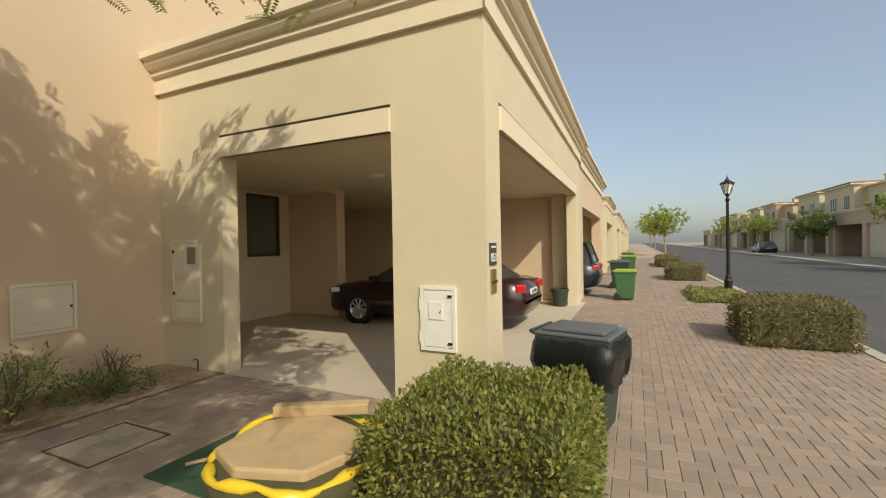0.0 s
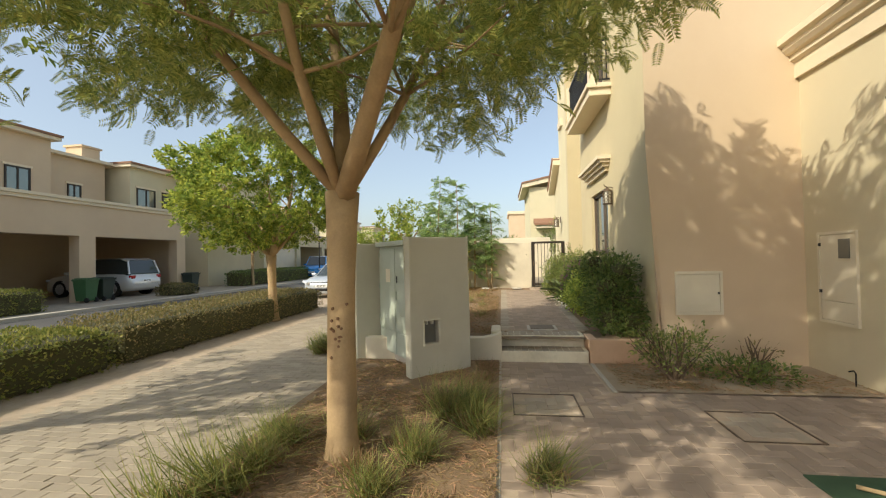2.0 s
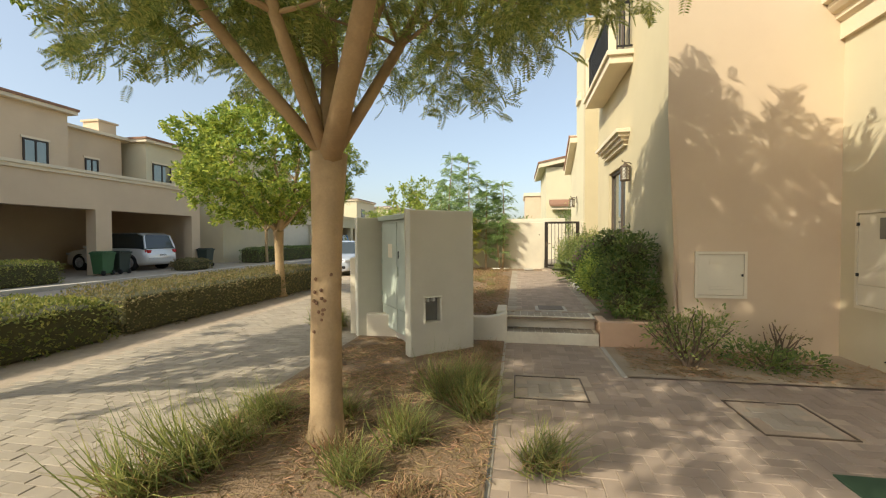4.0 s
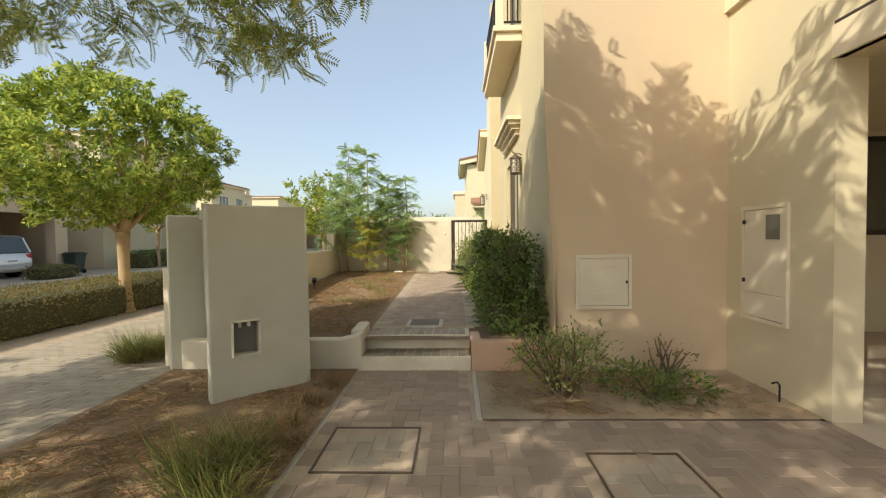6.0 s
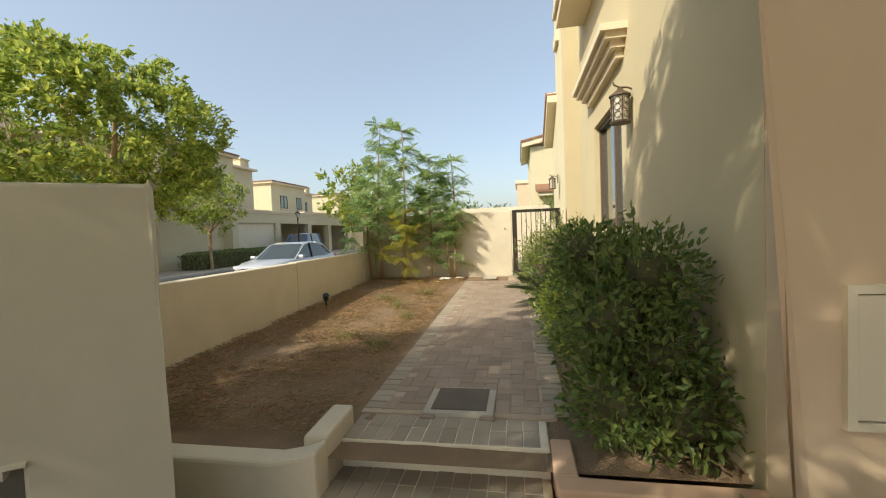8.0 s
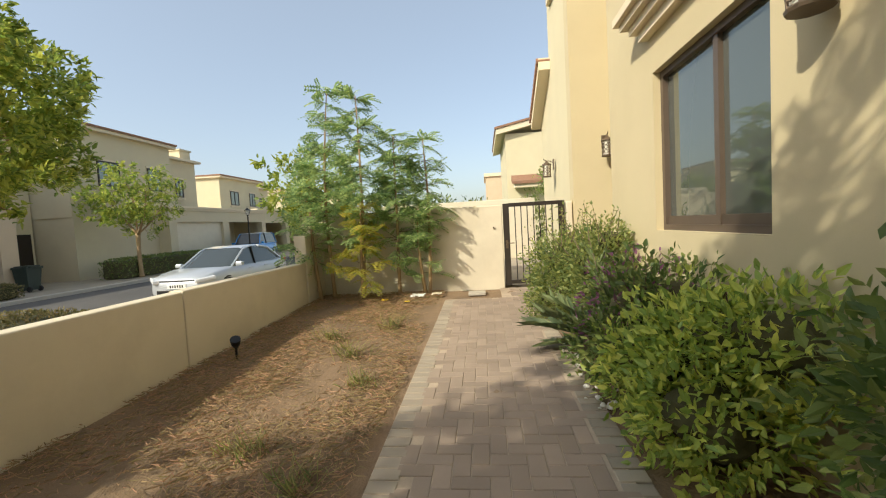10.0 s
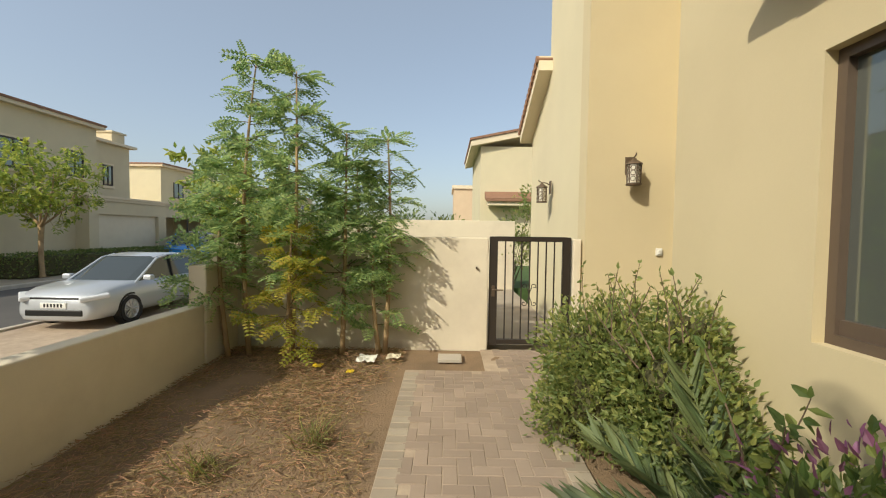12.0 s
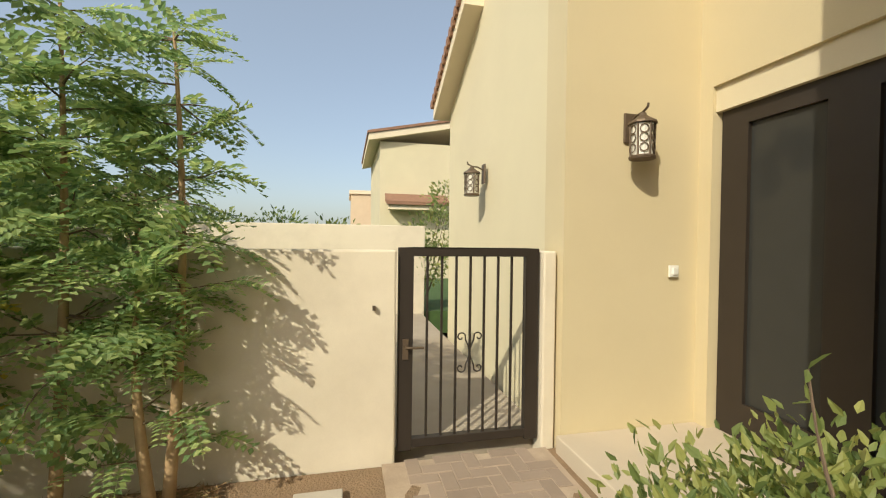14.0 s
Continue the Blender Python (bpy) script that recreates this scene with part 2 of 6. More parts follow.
# ---- mesh helpers ----
class B:
    """A mesh in the making, in world metres."""

    def __init__(s):
        s.v, s.f = [], []

    def add(s, verts, faces):
        o = len(s.v)
        s.v += [tuple(p) for p in verts]
        s.f += [tuple(i + o for i in q) for q in faces]
        return s

    def box(s, x0, x1, y0, y1, z0, z1, m=None):
        v = [Vector((x, y, z)) for z in (z0, z1) for y in (y0, y1) for x in (x0, x1)]
        if m:
            v = [m @ p for p in v]
        return s.add(v, [(0, 2, 3, 1), (4, 5, 7, 6), (0, 1, 5, 4), (2, 6, 7, 3), (0, 4, 6, 2), (1, 3, 7, 5)])

    def tube(s, pts, rad, n=8, cap=True):
        pts = [Vector(p) for p in pts]
        if isinstance(rad, (int, float)):
            rad = [rad] * len(pts)
        side = None
        rings = []
        for i, p in enumerate(pts):
            d = (pts[min(i + 1, len(pts) - 1)] - pts[max(i - 1, 0)]).normalized()
            if side is None:
                side = d.orthogonal().normalized()
            side = (side - d * side.dot(d)).normalized()
            up = d.cross(side)
            rings.append([p + (side * math.cos(a) + up * math.sin(a)) * rad[i] for a in (2 * math.pi * k / n for k in range(n))])
        v = [q for r in rings for q in r]
        f = [(i * n + k, i * n + (k + 1) % n, (i + 1) * n + (k + 1) % n, (i + 1) * n + k) for i in range(len(pts) - 1) for k in range(n)]
        if cap:
            f += [tuple(range(n))[::-1], tuple(range((len(pts) - 1) * n, len(pts) * n))]
        return s.add(v, f)

    def lathe(s, prof, c, n=16, axis=None):
        """Turns (radius, height) pairs round the vertical through c, or round axis."""
        m = Matrix.Translation(c) @ (Vector((0, 0, 1)).rotation_difference(Vector(axis)).to_matrix().to_4x4() if axis else Matrix())
        v = [m @ Vector((r * math.cos(a), r * math.sin(a), h)) for r, h in prof for a in (2 * math.pi * k / n for k in range(n))]
        f = [(i * n + k, i * n + (k + 1) % n, (i + 1) * n + (k + 1) % n, (i + 1) * n + k) for i in range(len(prof) - 1) for k in range(n)]
        f += [tuple(range(n))[::-1], tuple(range((len(prof) - 1) * n, len(prof) * n))]
        return s.add(v, f)

    def prism(s, poly, a, b, axis):
        """A polygon drawn in the two other axes, pushed along axis from a to b."""
        def put(p, w):
            q = list(p)
            q.insert("xyz".index(axis), w)
            return q
        n = len(poly)
        v = [put(p, a) for p in poly] + [put(p, b) for p in poly]
        f = [tuple(range(n))[::-1], tuple(range(n, 2 * n))] + [(k, (k + 1) % n, n + (k + 1) % n, n + k) for k in range(n)]
        return s.add(v, f)

    def slab(s, axis, a, b, u, w, holes):
        """A wall between a and b on axis, over u and z ranges, with rectangular holes (u0, u1, z0, z1)."""
        us = sorted({*u, *[q for h in holes for q in h[:2]]})
        ws = sorted({*w, *[q for h in holes for q in h[2:]]})
        us, ws = [q for q in us if u[0] <= q <= u[1]], [q for q in ws if w[0] <= q <= w[1]]
        def solid(i, j):
            if not (0 <= i < len(us) - 1 and 0 <= j < len(ws) - 1):
                return False
            cu, cw = (us[i] + us[i + 1]) / 2, (ws[j] + ws[j + 1]) / 2
            return not any(h[0] < cu < h[1] and h[2] < cw < h[3] for h in holes)
        def P(t, cu, cw):
            return (t, cu, cw) if axis == "x" else (cu, t, cw)
        for i in range(len(us) - 1):
            for j in range(len(ws) - 1):
                if not solid(i, j):
                    continue
                u0, u1, w0, w1 = us[i], us[i + 1], ws[j], ws[j + 1]
                for t in (a, b):
                    s.add([P(t, u0, w0), P(t, u1, w0), P(t, u1, w1), P(t, u0, w1)], [(0, 1, 2, 3)])
                for ok, e in ((solid(i - 1, j), [(u0, w0), (u0, w1)]), (solid(i + 1, j), [(u1, w0), (u1, w1)]), (solid(i, j - 1), [(u0, w0), (u1, w0)]), (solid(i, j + 1), [(u0, w1), (u1, w1)])):
                    if not ok:
                        s.add([P(a, *e[0]), P(a, *e[1]), P(b, *e[1]), P(b, *e[0])], [(0, 1, 2, 3)])
        return s


def link(name, b, material, origin, smooth=False, bevel=0.0):
    me = bpy.data.meshes.new(name)
    o = Vector(origin)
    me.from_pydata([(p[0] - o.x, p[1] - o.y, p[2] - o.z) for p in b.v], [], b.f)
    bm = bmesh.new()
    bm.from_mesh(me)
    if len(b.f) < 3000:
        bmesh.ops.remove_doubles(bm, verts=bm.verts, dist=0.0002)
    if bevel:
        sharp = [e for e in bm.edges if len(e.link_faces) == 2 and e.calc_face_angle(0) > 0.6]
        bmesh.ops.bevel(bm, geom=sharp, offset=bevel, segments=2, profile=0.5, affect="EDGES", clamp_overlap=True)
    if len(b.f) < 20000:
        bmesh.ops.recalc_face_normals(bm, faces=bm.faces)
    bm.to_mesh(me)
    bm.free()
    me.materials.append(material)
    if smooth:
        me.shade_smooth()
    return new(name, me)


def part(name, b, material, parent, label="", smooth=False, bevel=0.0):
    w = Vector(parent["base"]) if "base" in parent else Vector((0, 0, 0))
    ob = link(name, b, material, w, smooth, bevel)
    ob.parent = parent
    ob["base"] = tuple(w)
    return tagged(ob, label)


def set_out(base):
    """Planting and things of the raised garden are given from the front step; this sets them on the site."""
    x, y, z = base
    return (x - 0.62, y + 0.04, z + 0.017) if -14.0 < x < -7.3 and -2.7 < y < 1.9 else (x, y, z)


def thing(name, base, label, category, group="", kind=""):
    ob = new(name)
    ob.empty_display_size = 0.1
    ob.location = set_out(base)
    ob["base"] = tuple(base)
    return tagged(ob, label, category, group, kind)


def solo(name, b, material, label, category, group="", kind="", smooth=False, bevel=0.0, base=(0, 0, 0)):
    ob = link(name, b, material, base, smooth, bevel)
    ob.location = set_out(base)
    ob["base"] = tuple(base)
    return tagged(ob, label, category, group, kind)


def structure(name, b, material, label, bevel=0.0, smooth=False):
    return solo(name, b, material, label, name.split("_")[0], kind="structure", bevel=bevel, smooth=smooth)


def scatter(b, tv, tf, mats):
    """Adds a copy of a small template at each 4x4 of mats, with numpy."""
    tv = np.array([(*p, 1.0) for p in tv]).T
    M = np.array([[list(r) for r in m] for m in mats])
    pts = (M @ tv)[:, :3, :].transpose(0, 2, 1).reshape(-1, 3)
    o, n = len(b.v), tv.shape[1]
    b.v += [tuple(p) for p in pts.tolist()]
    for i in range(len(mats)):
        k = o + i * n
        b.f += [tuple(j + k for j in q) for q in tf]
    return b


def rot_to(d, twist=0.0):
    return Vector((0, 1, 0)).rotation_difference(Vector(d)).to_matrix().to_4x4() @ Matrix.Rotation(twist, 4, "Y")


# leaf templates point along +y, one unit long
LEAF = ([(0, 0, 0), (0.24, 0.35, 0.05), (0, 0.5, -0.03), (-0.24, 0.35, 0.05), (0.12, 0.8, 0.0), (0, 1, -0.08), (-0.12, 0.8, 0.0)], [(0, 1, 2), (0, 2, 3), (1, 4, 2), (2, 4, 5), (3, 2, 6), (2, 5, 6)])
SMALL = ([(0, 0, 0), (0.28, 0.5, 0.05), (0, 1, -0.05), (-0.28, 0.5, 0.05)], [(0, 1, 2), (0, 2, 3)])
BLADE = ([(-0.012, 0, 0), (0.012, 0, 0), (0.01, 0.5, 0.0), (-0.01, 0.5, 0.0), (0, 1, -0.16)], [(0, 1, 2, 3), (3, 2, 4)])


def frond_template(pairs, leaflet, droop, width):
    """A feather of narrow leaflet pairs on a thin stalk."""
    v, f = [], []
    for k in range(pairs):
        y = 0.12 + 0.86 * k / pairs
        z = -droop * y * y
        ln = leaflet * (1 - 0.55 * abs(k / pairs - 0.4))
        for sgn in (-1, 1):
            o = len(v)
            v += [(0, y, z), (sgn * ln * 0.5, y + width + ln * 0.15, z + 0.01), (sgn * ln, y + ln * 0.35, z - 0.03), (sgn * ln * 0.5, y - width + ln * 0.15, z + 0.01)]
            f += [(o, o + 1, o + 2, o + 3)]
    o = len(v)
    v += [(-0.008, 0, 0), (0.008, 0, 0), (0.004, 1, -droop), (-0.004, 1, -droop)]
    f += [(o, o + 1, o + 2, o + 3)]
    return v, f


FEATHER = frond_template(10, 0.26, 0.3, 0.04)
MORI = frond_template(6, 0.23, 0.35, 0.085)


def rng_dir(r, up=0.0):
    while True:
        d = Vector((r.uniform(-1, 1), r.uniform(-1, 1), r.uniform(-1, 1)))
        if 0.1 < d.length < 1:
            d = d.normalized()
            d.z += up
            return d.normalized()


def blob_leaves(b, r, blobs, count, size, tpl, shell=0.75, up=0.25):
    """Leaves through lumpy clumps, thickest near their skins."""
    tot = sum(q[3] ** 2 for q in blobs)
    mats = []
    for x, y, z, rad, *sq in blobs:
        k = sq[0] if sq else 0.85
        for _ in range(int(count * rad * rad / tot)):
            d = rng_dir(r)
            q = rad * (shell + (1 - shell) * r.random()) * (1 + 0.42 * noise.noise(d * 2.8 + Vector((x, y, z))))
            p = Vector((x + d.x * q, y + d.y * q, z + d.z * q * k))
            way = (d + rng_dir(r) * 0.9 + Vector((0, 0, up))).normalized()
            mats.append(Matrix.Translation(p) @ rot_to(way, r.uniform(-1.2, 1.2)) @ Matrix.Scale(size * r.uniform(0.6, 1.3), 4))
    return scatter(b, *tpl, mats)


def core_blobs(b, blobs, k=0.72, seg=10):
    """Rough insides with shade put into their colour, so that light doesn't shine straight through thick shrubs."""
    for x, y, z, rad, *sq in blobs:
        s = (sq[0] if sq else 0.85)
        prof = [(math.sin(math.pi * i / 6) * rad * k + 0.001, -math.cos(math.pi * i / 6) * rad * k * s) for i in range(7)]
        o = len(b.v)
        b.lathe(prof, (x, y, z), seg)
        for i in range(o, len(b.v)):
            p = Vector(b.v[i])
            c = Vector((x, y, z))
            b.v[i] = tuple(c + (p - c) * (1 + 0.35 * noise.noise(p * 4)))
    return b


def back(name):
    """Sets a piece of the entrance end back along the garden."""
    bpy.data.objects[name].location += Vector((-0.63, 0.04, 0.1))


# ---- ground, road, pavements ----
GZ0, GZ1, GX0, GX1 = 0.335, 0.54, -6.38, -13.47


def gz(x):
    """Height of the upper garden, which climbs gently to the gate."""
    return GZ0 + (GZ1 - GZ0) * min(1.6, max(0, (x - GX0) / (GX1 - GX0)))


structure("ground", B().box(-700, 700, -700, 700, -0.6, -0.16), SAND, "flat sandy desert ground reaching to the horizon")
structure("road_south", B().box(-400, 12.0, -14.6, -8.9, -0.3, -0.10), ASPHALT, "worn grey asphalt street beside the hedges")
def rise(y):
    """The east street climbs gently away from the corner."""
    return 0.004 * max(0.0, y - 12.0)


def ramp(b, x0, x1, y0, y1, lift, depth=0.3):
    return b.prism([(y0, rise(y0) + lift - depth), (y0, rise(y0) + lift), (y1, rise(y1) + lift), (y1, rise(y1) + lift - depth)], x0, x1, "x")


structure("road_east", ramp(B().box(3.4, 12.0, -8.9, 12.0, -0.3, -0.1), 3.4, 12.0, 12.0, 300, -0.1), ASPHALT, "grey asphalt street curving past the carports")
structure("pavement_house", B().box(-13.0, 3.2, -8.75, 3.7, -0.3, -0.008).box(-1.3, 3.2, 3.7, 12.0, -0.3, -0.008).box(-400, -13.0, -6.0, -2.6, -0.3, -0.02).box(-60, -13.0, -8.75, -6.0, -0.3, -0.08), JOINT, "sandy paved footway bed in front of the villas")
structure("pavement_drive", ramp(B(), -1.3, 3.2, 12.0, 200, -0.02), JOINT, "pink-brown paved drive along the carports")
structure("kerb_house", ramp(B().box(3.2, 3.4, -8.9, 12.0, -0.3, 0.0), 3.2, 3.4, 12.0, 200, 0.0).box(-400, 3.2, -8.9, -8.75, -0.3, -0.03), KERB, "pale concrete kerb along the street", bevel=0.015)
structure("pavement_far", B().box(-400, 30, -40, -14.9, -0.3, -0.02).box(12.3, 60, -14.9, 12, -0.3, -0.02).prism([(12, -0.3), (12, -0.02), (300, 1.13), (300, 0.8)], 12.3, 60, "x"), PAVERG, "paved footway across the street")
structure("kerb_far", B().box(-400, 12.3, -14.9, -14.6, -0.3, 0.02).box(12.0, 12.3, -14.6, 12, -0.3, 0.02).prism([(12, -0.3), (12, 0.02), (300, 1.17), (300, 0.8)], 12.0, 12.3, "x"), KERB, "pale concrete kerb across the street", bevel=0.015)


# ---- carport ----
FY, FX, PX = 3.72, -1.05, -5.98
CT = 4.25


def cornice(parent, path, z0, name="cornice"):
    """A stepped moulding: flat band, cove and top fillets, run along straight stretches ((x0, y0), (x1, y1), outward)."""
    for (x0, y0), (x1, y1), out in path:
        prof = [(0, 0), (0.05, 0), (0.05, 0.21), (0.1, 0.24), (0.1, 0.3), (0.15, 0.32), (0.19, 0.37), (0.19, 0.42), (0.25, 0.44), (0.25, 0.53), (0, 0.53)]
        b = B()
        n = len(prof)
        ox, oy = out
        v = []
        for (x, y), ext in (((x0, y0), -1), ((x1, y1), 1)):
            dx, dy = (1 if x1 > x0 else -1 if x1 < x0 else 0), (1 if y1 > y0 else -1 if y1 < y0 else 0)
            for d, h in prof:
                v.append((x + ox * d + dx * ext * d, y + oy * d + dy * ext * d, z0 + h))
        b.add(v, [tuple(range(n)), tuple(range(n, 2 * n))[::-1]] + [(k, (k + 1) % n, n + (k + 1) % n, n + k) for k in range(n)])
        part(name, b, TRIM, parent)


cp = B().slab("y", FY, FY + 0.24, (PX, FX), (-0.1, CT), [(-4.70, -2.09, -0.2, 2.85)])
wall_cp = structure("wall_carport_south", cp, CREAM, "cream stucco carport wall with a wide opening")
# no cut in the wall: the reveal's shadow is a dark strip
part("lintel_groove", B().box(-4.72, -2.09, FY - 0.004, FY + 0.02, 3.105, 3.14), DARKBR, wall_cp, "narrow dark strip standing in for the shadow of the lintel reveal")
part("lintel_band", B().box(-4.715, -2.095, FY - 0.03, FY + 0.05, 2.85, 3.10), TRIM, wall_cp)
ce = B().slab("x", FX, FX - 0.24, (FY + 0.24, 12.45), (-0.1, CT), [(4.24, 11.4, -0.2, 2.85)])
wall_ce = structure("wall_carport_east", ce, CREAM, "cream stucco carport wall open to the drive")
part("lintel_band", B().box(FX - 0.05, FX + 0.03, 4.25, 11.39, 2.85, 3.10), TRIM, wall_ce)
# the same dark strip for the reveal's shadow on the east side
part("lintel_groove", B().box(FX - 0.02, FX + 0.004, 4.24, 11.4, 3.105, 3.14), DARKBR, wall_ce)
cornice(wall_cp, [((PX, FY), (FX, FY), (0, -1))], 3.86)
cornice(wall_ce, [((FX, FY), (FX, 12.45), (1, 0))], 3.86)
wall_ce.matrix_basis = pose(FX, FY, 0, 0.5, 0, 1.0) @ pose(-FX, -FY, 0)
structure("ceiling_carport", B().box(-9.4, FX - 0.24, FY + 0.24, 12.2, 3.0, 3.12), PALE, "painted carport ceiling")
structure("roof_carport", B().box(-9.2, FX - 0.05, FY + 0.05, 12.4, 4.25, 4.33), CONC, "flat carport roof slab")
structure("floor_carport", B().box(-9.2, FX - 0.0, FY + 0.0, 12.2, -0.1, 0.004), CONC, "swept pale concrete carport floor")
wi = structure("wall_carport_inner", B().slab("x", -7.8, -8.1, (FY + 0.24, 8.8), (-0.1, 3.0), [(6.72, 7.7, 1.46, 2.93)]).box(-9.4, -8.1, 8.5, 8.8, -0.1, 3.0).box(-9.6, -9.4, 8.5, 12.2, -0.1, 3.0), CREAM, "cream inner carport wall with a dark window")
part("window_frame", B().slab("x", -7.82, -7.9, (6.72, 7.7), (1.46, 2.93), [(6.79, 7.63, 1.53, 2.86)]), DARKBR, wi)
part("pane", B().box(-7.88, -7.86, 6.79, 7.63, 1.53, 2.86), GLASS, wi)
structure("wall_carport_north", B().box(-9.4, FX - 0.24, 12.2, 12.45, -0.1, 4.2), PEACH, "peach stucco wall between the carports")
part("pilaster", B().box(-1.9, -1.47, 11.9, 12.2, -0.1, 3.0), CREAM, bpy.data.objects["wall_carport_north"])
structure("wall_carport_jamb", B().box(-7.8, PX - 0.02, FY + 0.0, FY + 0.24, -0.1, 3.0), CREAM, "cream inside face of the carport wall")

# ---- villa ----
HY, HT = 1.87, 8.0
win_a = (-10.16, -8.64, 1.53, 2.91)
wv = structure("wall_villa_south", B().slab("y", HY - 0.003, HY + 0.3, (-11.43, PX - 0.13), (-0.1, HT), [win_a, (-10.3, -8.8, 4.9, 7.0)]), HONEY, "honey-cream stucco villa wall with a tall window and a balcony door")
structure("wall_villa_east", B().slab("x", PX - 0.3, PX, (HY, 8.0), (-0.1, HT), [(FY + 0.2, 8.1, -0.2, 3.06)]), PEACH, "peach stucco villa wall dappled with tree shade", bevel=0.12)
structure("wall_porch_side", B().box(-11.43, -11.13, HY + 0.3, 3.0, 0.3, HT), HONEY, "honey-cream stucco side of the porch recess")
wb = structure("wall_porch_west", B().box(-13.1, -12.8, 1.80, 4.5, 0.2, HT), HONEY, "honey-cream stucco wall beside the entrance")
wd = structure("wall_porch_back", B().slab("y", 2.95, 3.25, (-12.8, -10.81), (0.3, HT), [(-12.68, -10.81, 0.3, 3.12)]), HONEY, "honey-cream stucco wall over the glazed entrance")
structure("wall_porch_head", B().box(-12.8, -10.81, 2.5, 2.95, 5.6, HT), HONEY, "honey-cream stucco soffit over the porch")
structure("floor_porch", B().box(-12.8, -10.81, 1.76, 3.6, 0.2, 0.535), CONC, "raised pale stone porch slab", bevel=0.01)
door = structure("door_1", B().slab("y", 3.02, 3.1, (-12.66, -10.81), (0.54, 2.93), [(-12.45, -11.95, 0.8, 2.8), (-11.7, -10.96, 0.8, 2.8)]), DARKBR, "dark bronze glazed entrance door")
part("pane", B().box(-12.45, -11.95, 3.05, 3.07, 0.8, 2.8), DOORGLASS, door)
part("pane", B().box(-11.7, -10.96, 3.05, 3.07, 0.8, 2.8), DOORGLASS, door)
part("head_trim", B().box(-12.68, -10.81, 2.98, 3.06, 2.93, 3.12), CREAM, door)
solo("doorbell", B().box(-13.42, -13.4, 2.72, 2.8, 1.78, 1.87).box(-13.405, -13.385, 2.74, 2.78, 1.8, 1.85), WHITEM, "small white plastic doorbell on the porch wall", "doorbell", bevel=0.004)
structure("roof_villa", B().box(-13.1, PX, HY, 9, HT, HT + 0.25), TILE, "low flat villa roof")
structure("wall_villa_back", B().box(-13.1, PX - 0.3, 8.0, 8.3, 0, HT), PEACH, "plain rear villa wall closing the house")


def window_unit(name, x0, x1, z0, z1, y, mull, label):
    """A bronze sliding window set back into its opening."""
    w = structure(name, B().slab("y", y, y + 0.1, (x0, x1), (z0, z1), [(x0 + 0.05, x1 - 0.05, z0 + 0.05, z1 - 0.05)]), WINFR, label)
    part("mullion", B().box(mull - 0.03, mull + 0.03, y + 0.01, y + 0.09, z0 + 0.05, z1 - 0.05), WINFR, w)
    part("bottom_rail", B().box(x0 + 0.05, x1 - 0.05, y + 0.02, y + 0.08, z0 + 0.05, z0 + 0.12), WINFR, w)
    for a, b_ in ((x0 + 0.05, mull - 0.03), (mull + 0.03, x1 - 0.05)):
        part("pane", B().box(a, b_, y + 0.045, y + 0.057, z0 + 0.12, z1 - 0.05), GLASS, w, "dark tinted pane")
    return w


window_unit("window_1", *win_a, HY + 0.06, -9.3, "large dark bronze sliding window")
window_unit("window_2", -10.3, -8.8, 4.9, 7.0, HY + 0.1, -9.55, "dark balcony door above")
structure("wall_room_dark", B().box(-11.1, -6.3, 4.6, 4.7, 0.3, 7), PEACH, "inner room wall behind the window")


def hood(x0, x1, z, y, name="window_hood"):
    b = B()
    for d, h0, h1 in ((0.08, 0, 0.08), (0.14, 0.08, 0.15), (0.2, 0.15, 0.21), (0.25, 0.21, 0.28)):
        b.box(x0 - d + 0.1, x1 + d - 0.1, y - d, y + 0.0, z + h0, z + h1)
    return structure(name, b, TRIM, "stepped cream hood moulding over the window")


hood(-10.28, -8.47, 3.22, HY)
# balcony
bal = thing("balcony", (-9.48, 1.95, 4.6), "small cream balcony with a dark metal railing", "balcony")
part("slab", B().box(-10.85, -8.15, 1.46, HY, 4.62, 4.76), TRIM, bal, bevel=0.01)
part("slab_lip", B().box(-10.9, -8.1, 1.41, HY, 4.76, 4.85), TRIM, bal, bevel=0.012)
for x in (-10.85, -8.27):
    part("corner_post", B().box(x, x + 0.12, 1.46, 1.58, 4.85, 5.8), TRIM, bal, bevel=0.008)
part("top_rail", B().box(-10.73, -8.27, 1.5, 1.54, 5.7, 5.75).box(-8.23, -8.19, 1.58, HY, 5.7, 5.75).box(-10.81, -10.77, 1.58, HY, 5.7, 5.75), BLACKM, bal)
part("bottom_rail", B().box(-10.73, -8.27, 1.51, 1.53, 4.93, 4.96).box(-8.22, -8.2, 1.58, HY, 4.93, 4.96), BLACKM, bal)
for k in range(22):
    part("baluster", B().box(-10.68 + k * 0.112, -10.66 + k * 0.112, 1.51, 1.53, 4.96, 5.7), BLACKM, bal)
for y in (1.64, 1.72, 1.8):
    part("baluster", B().box(-8.22, -8.2, y, y + 0.02, 4.96, 5.7), BLACKM, bal)

# villa wing past the porch
ww = structure("wall_wing", B().slab("y", 1.84, 2.1, (-15.0, -13.1), (0.0, 7.6), []).box(-16.45, -15.0, 1.84, 2.1, 0.0, 3.9), PALE, "bright cream stucco gable wall past the gate")
part("gable_fill", B().prism([(-16.45, 3.9), (-15.0, 3.9), (-15.0, 4.74), (-16.45, 4.03)], 1.84, 2.1, "y"), PALE, ww)
structure("wall_wing_end", B().box(-16.45, -16.2, 2.1, 8, 0, 4.2), PALE, "cream stucco end wall of the wing")
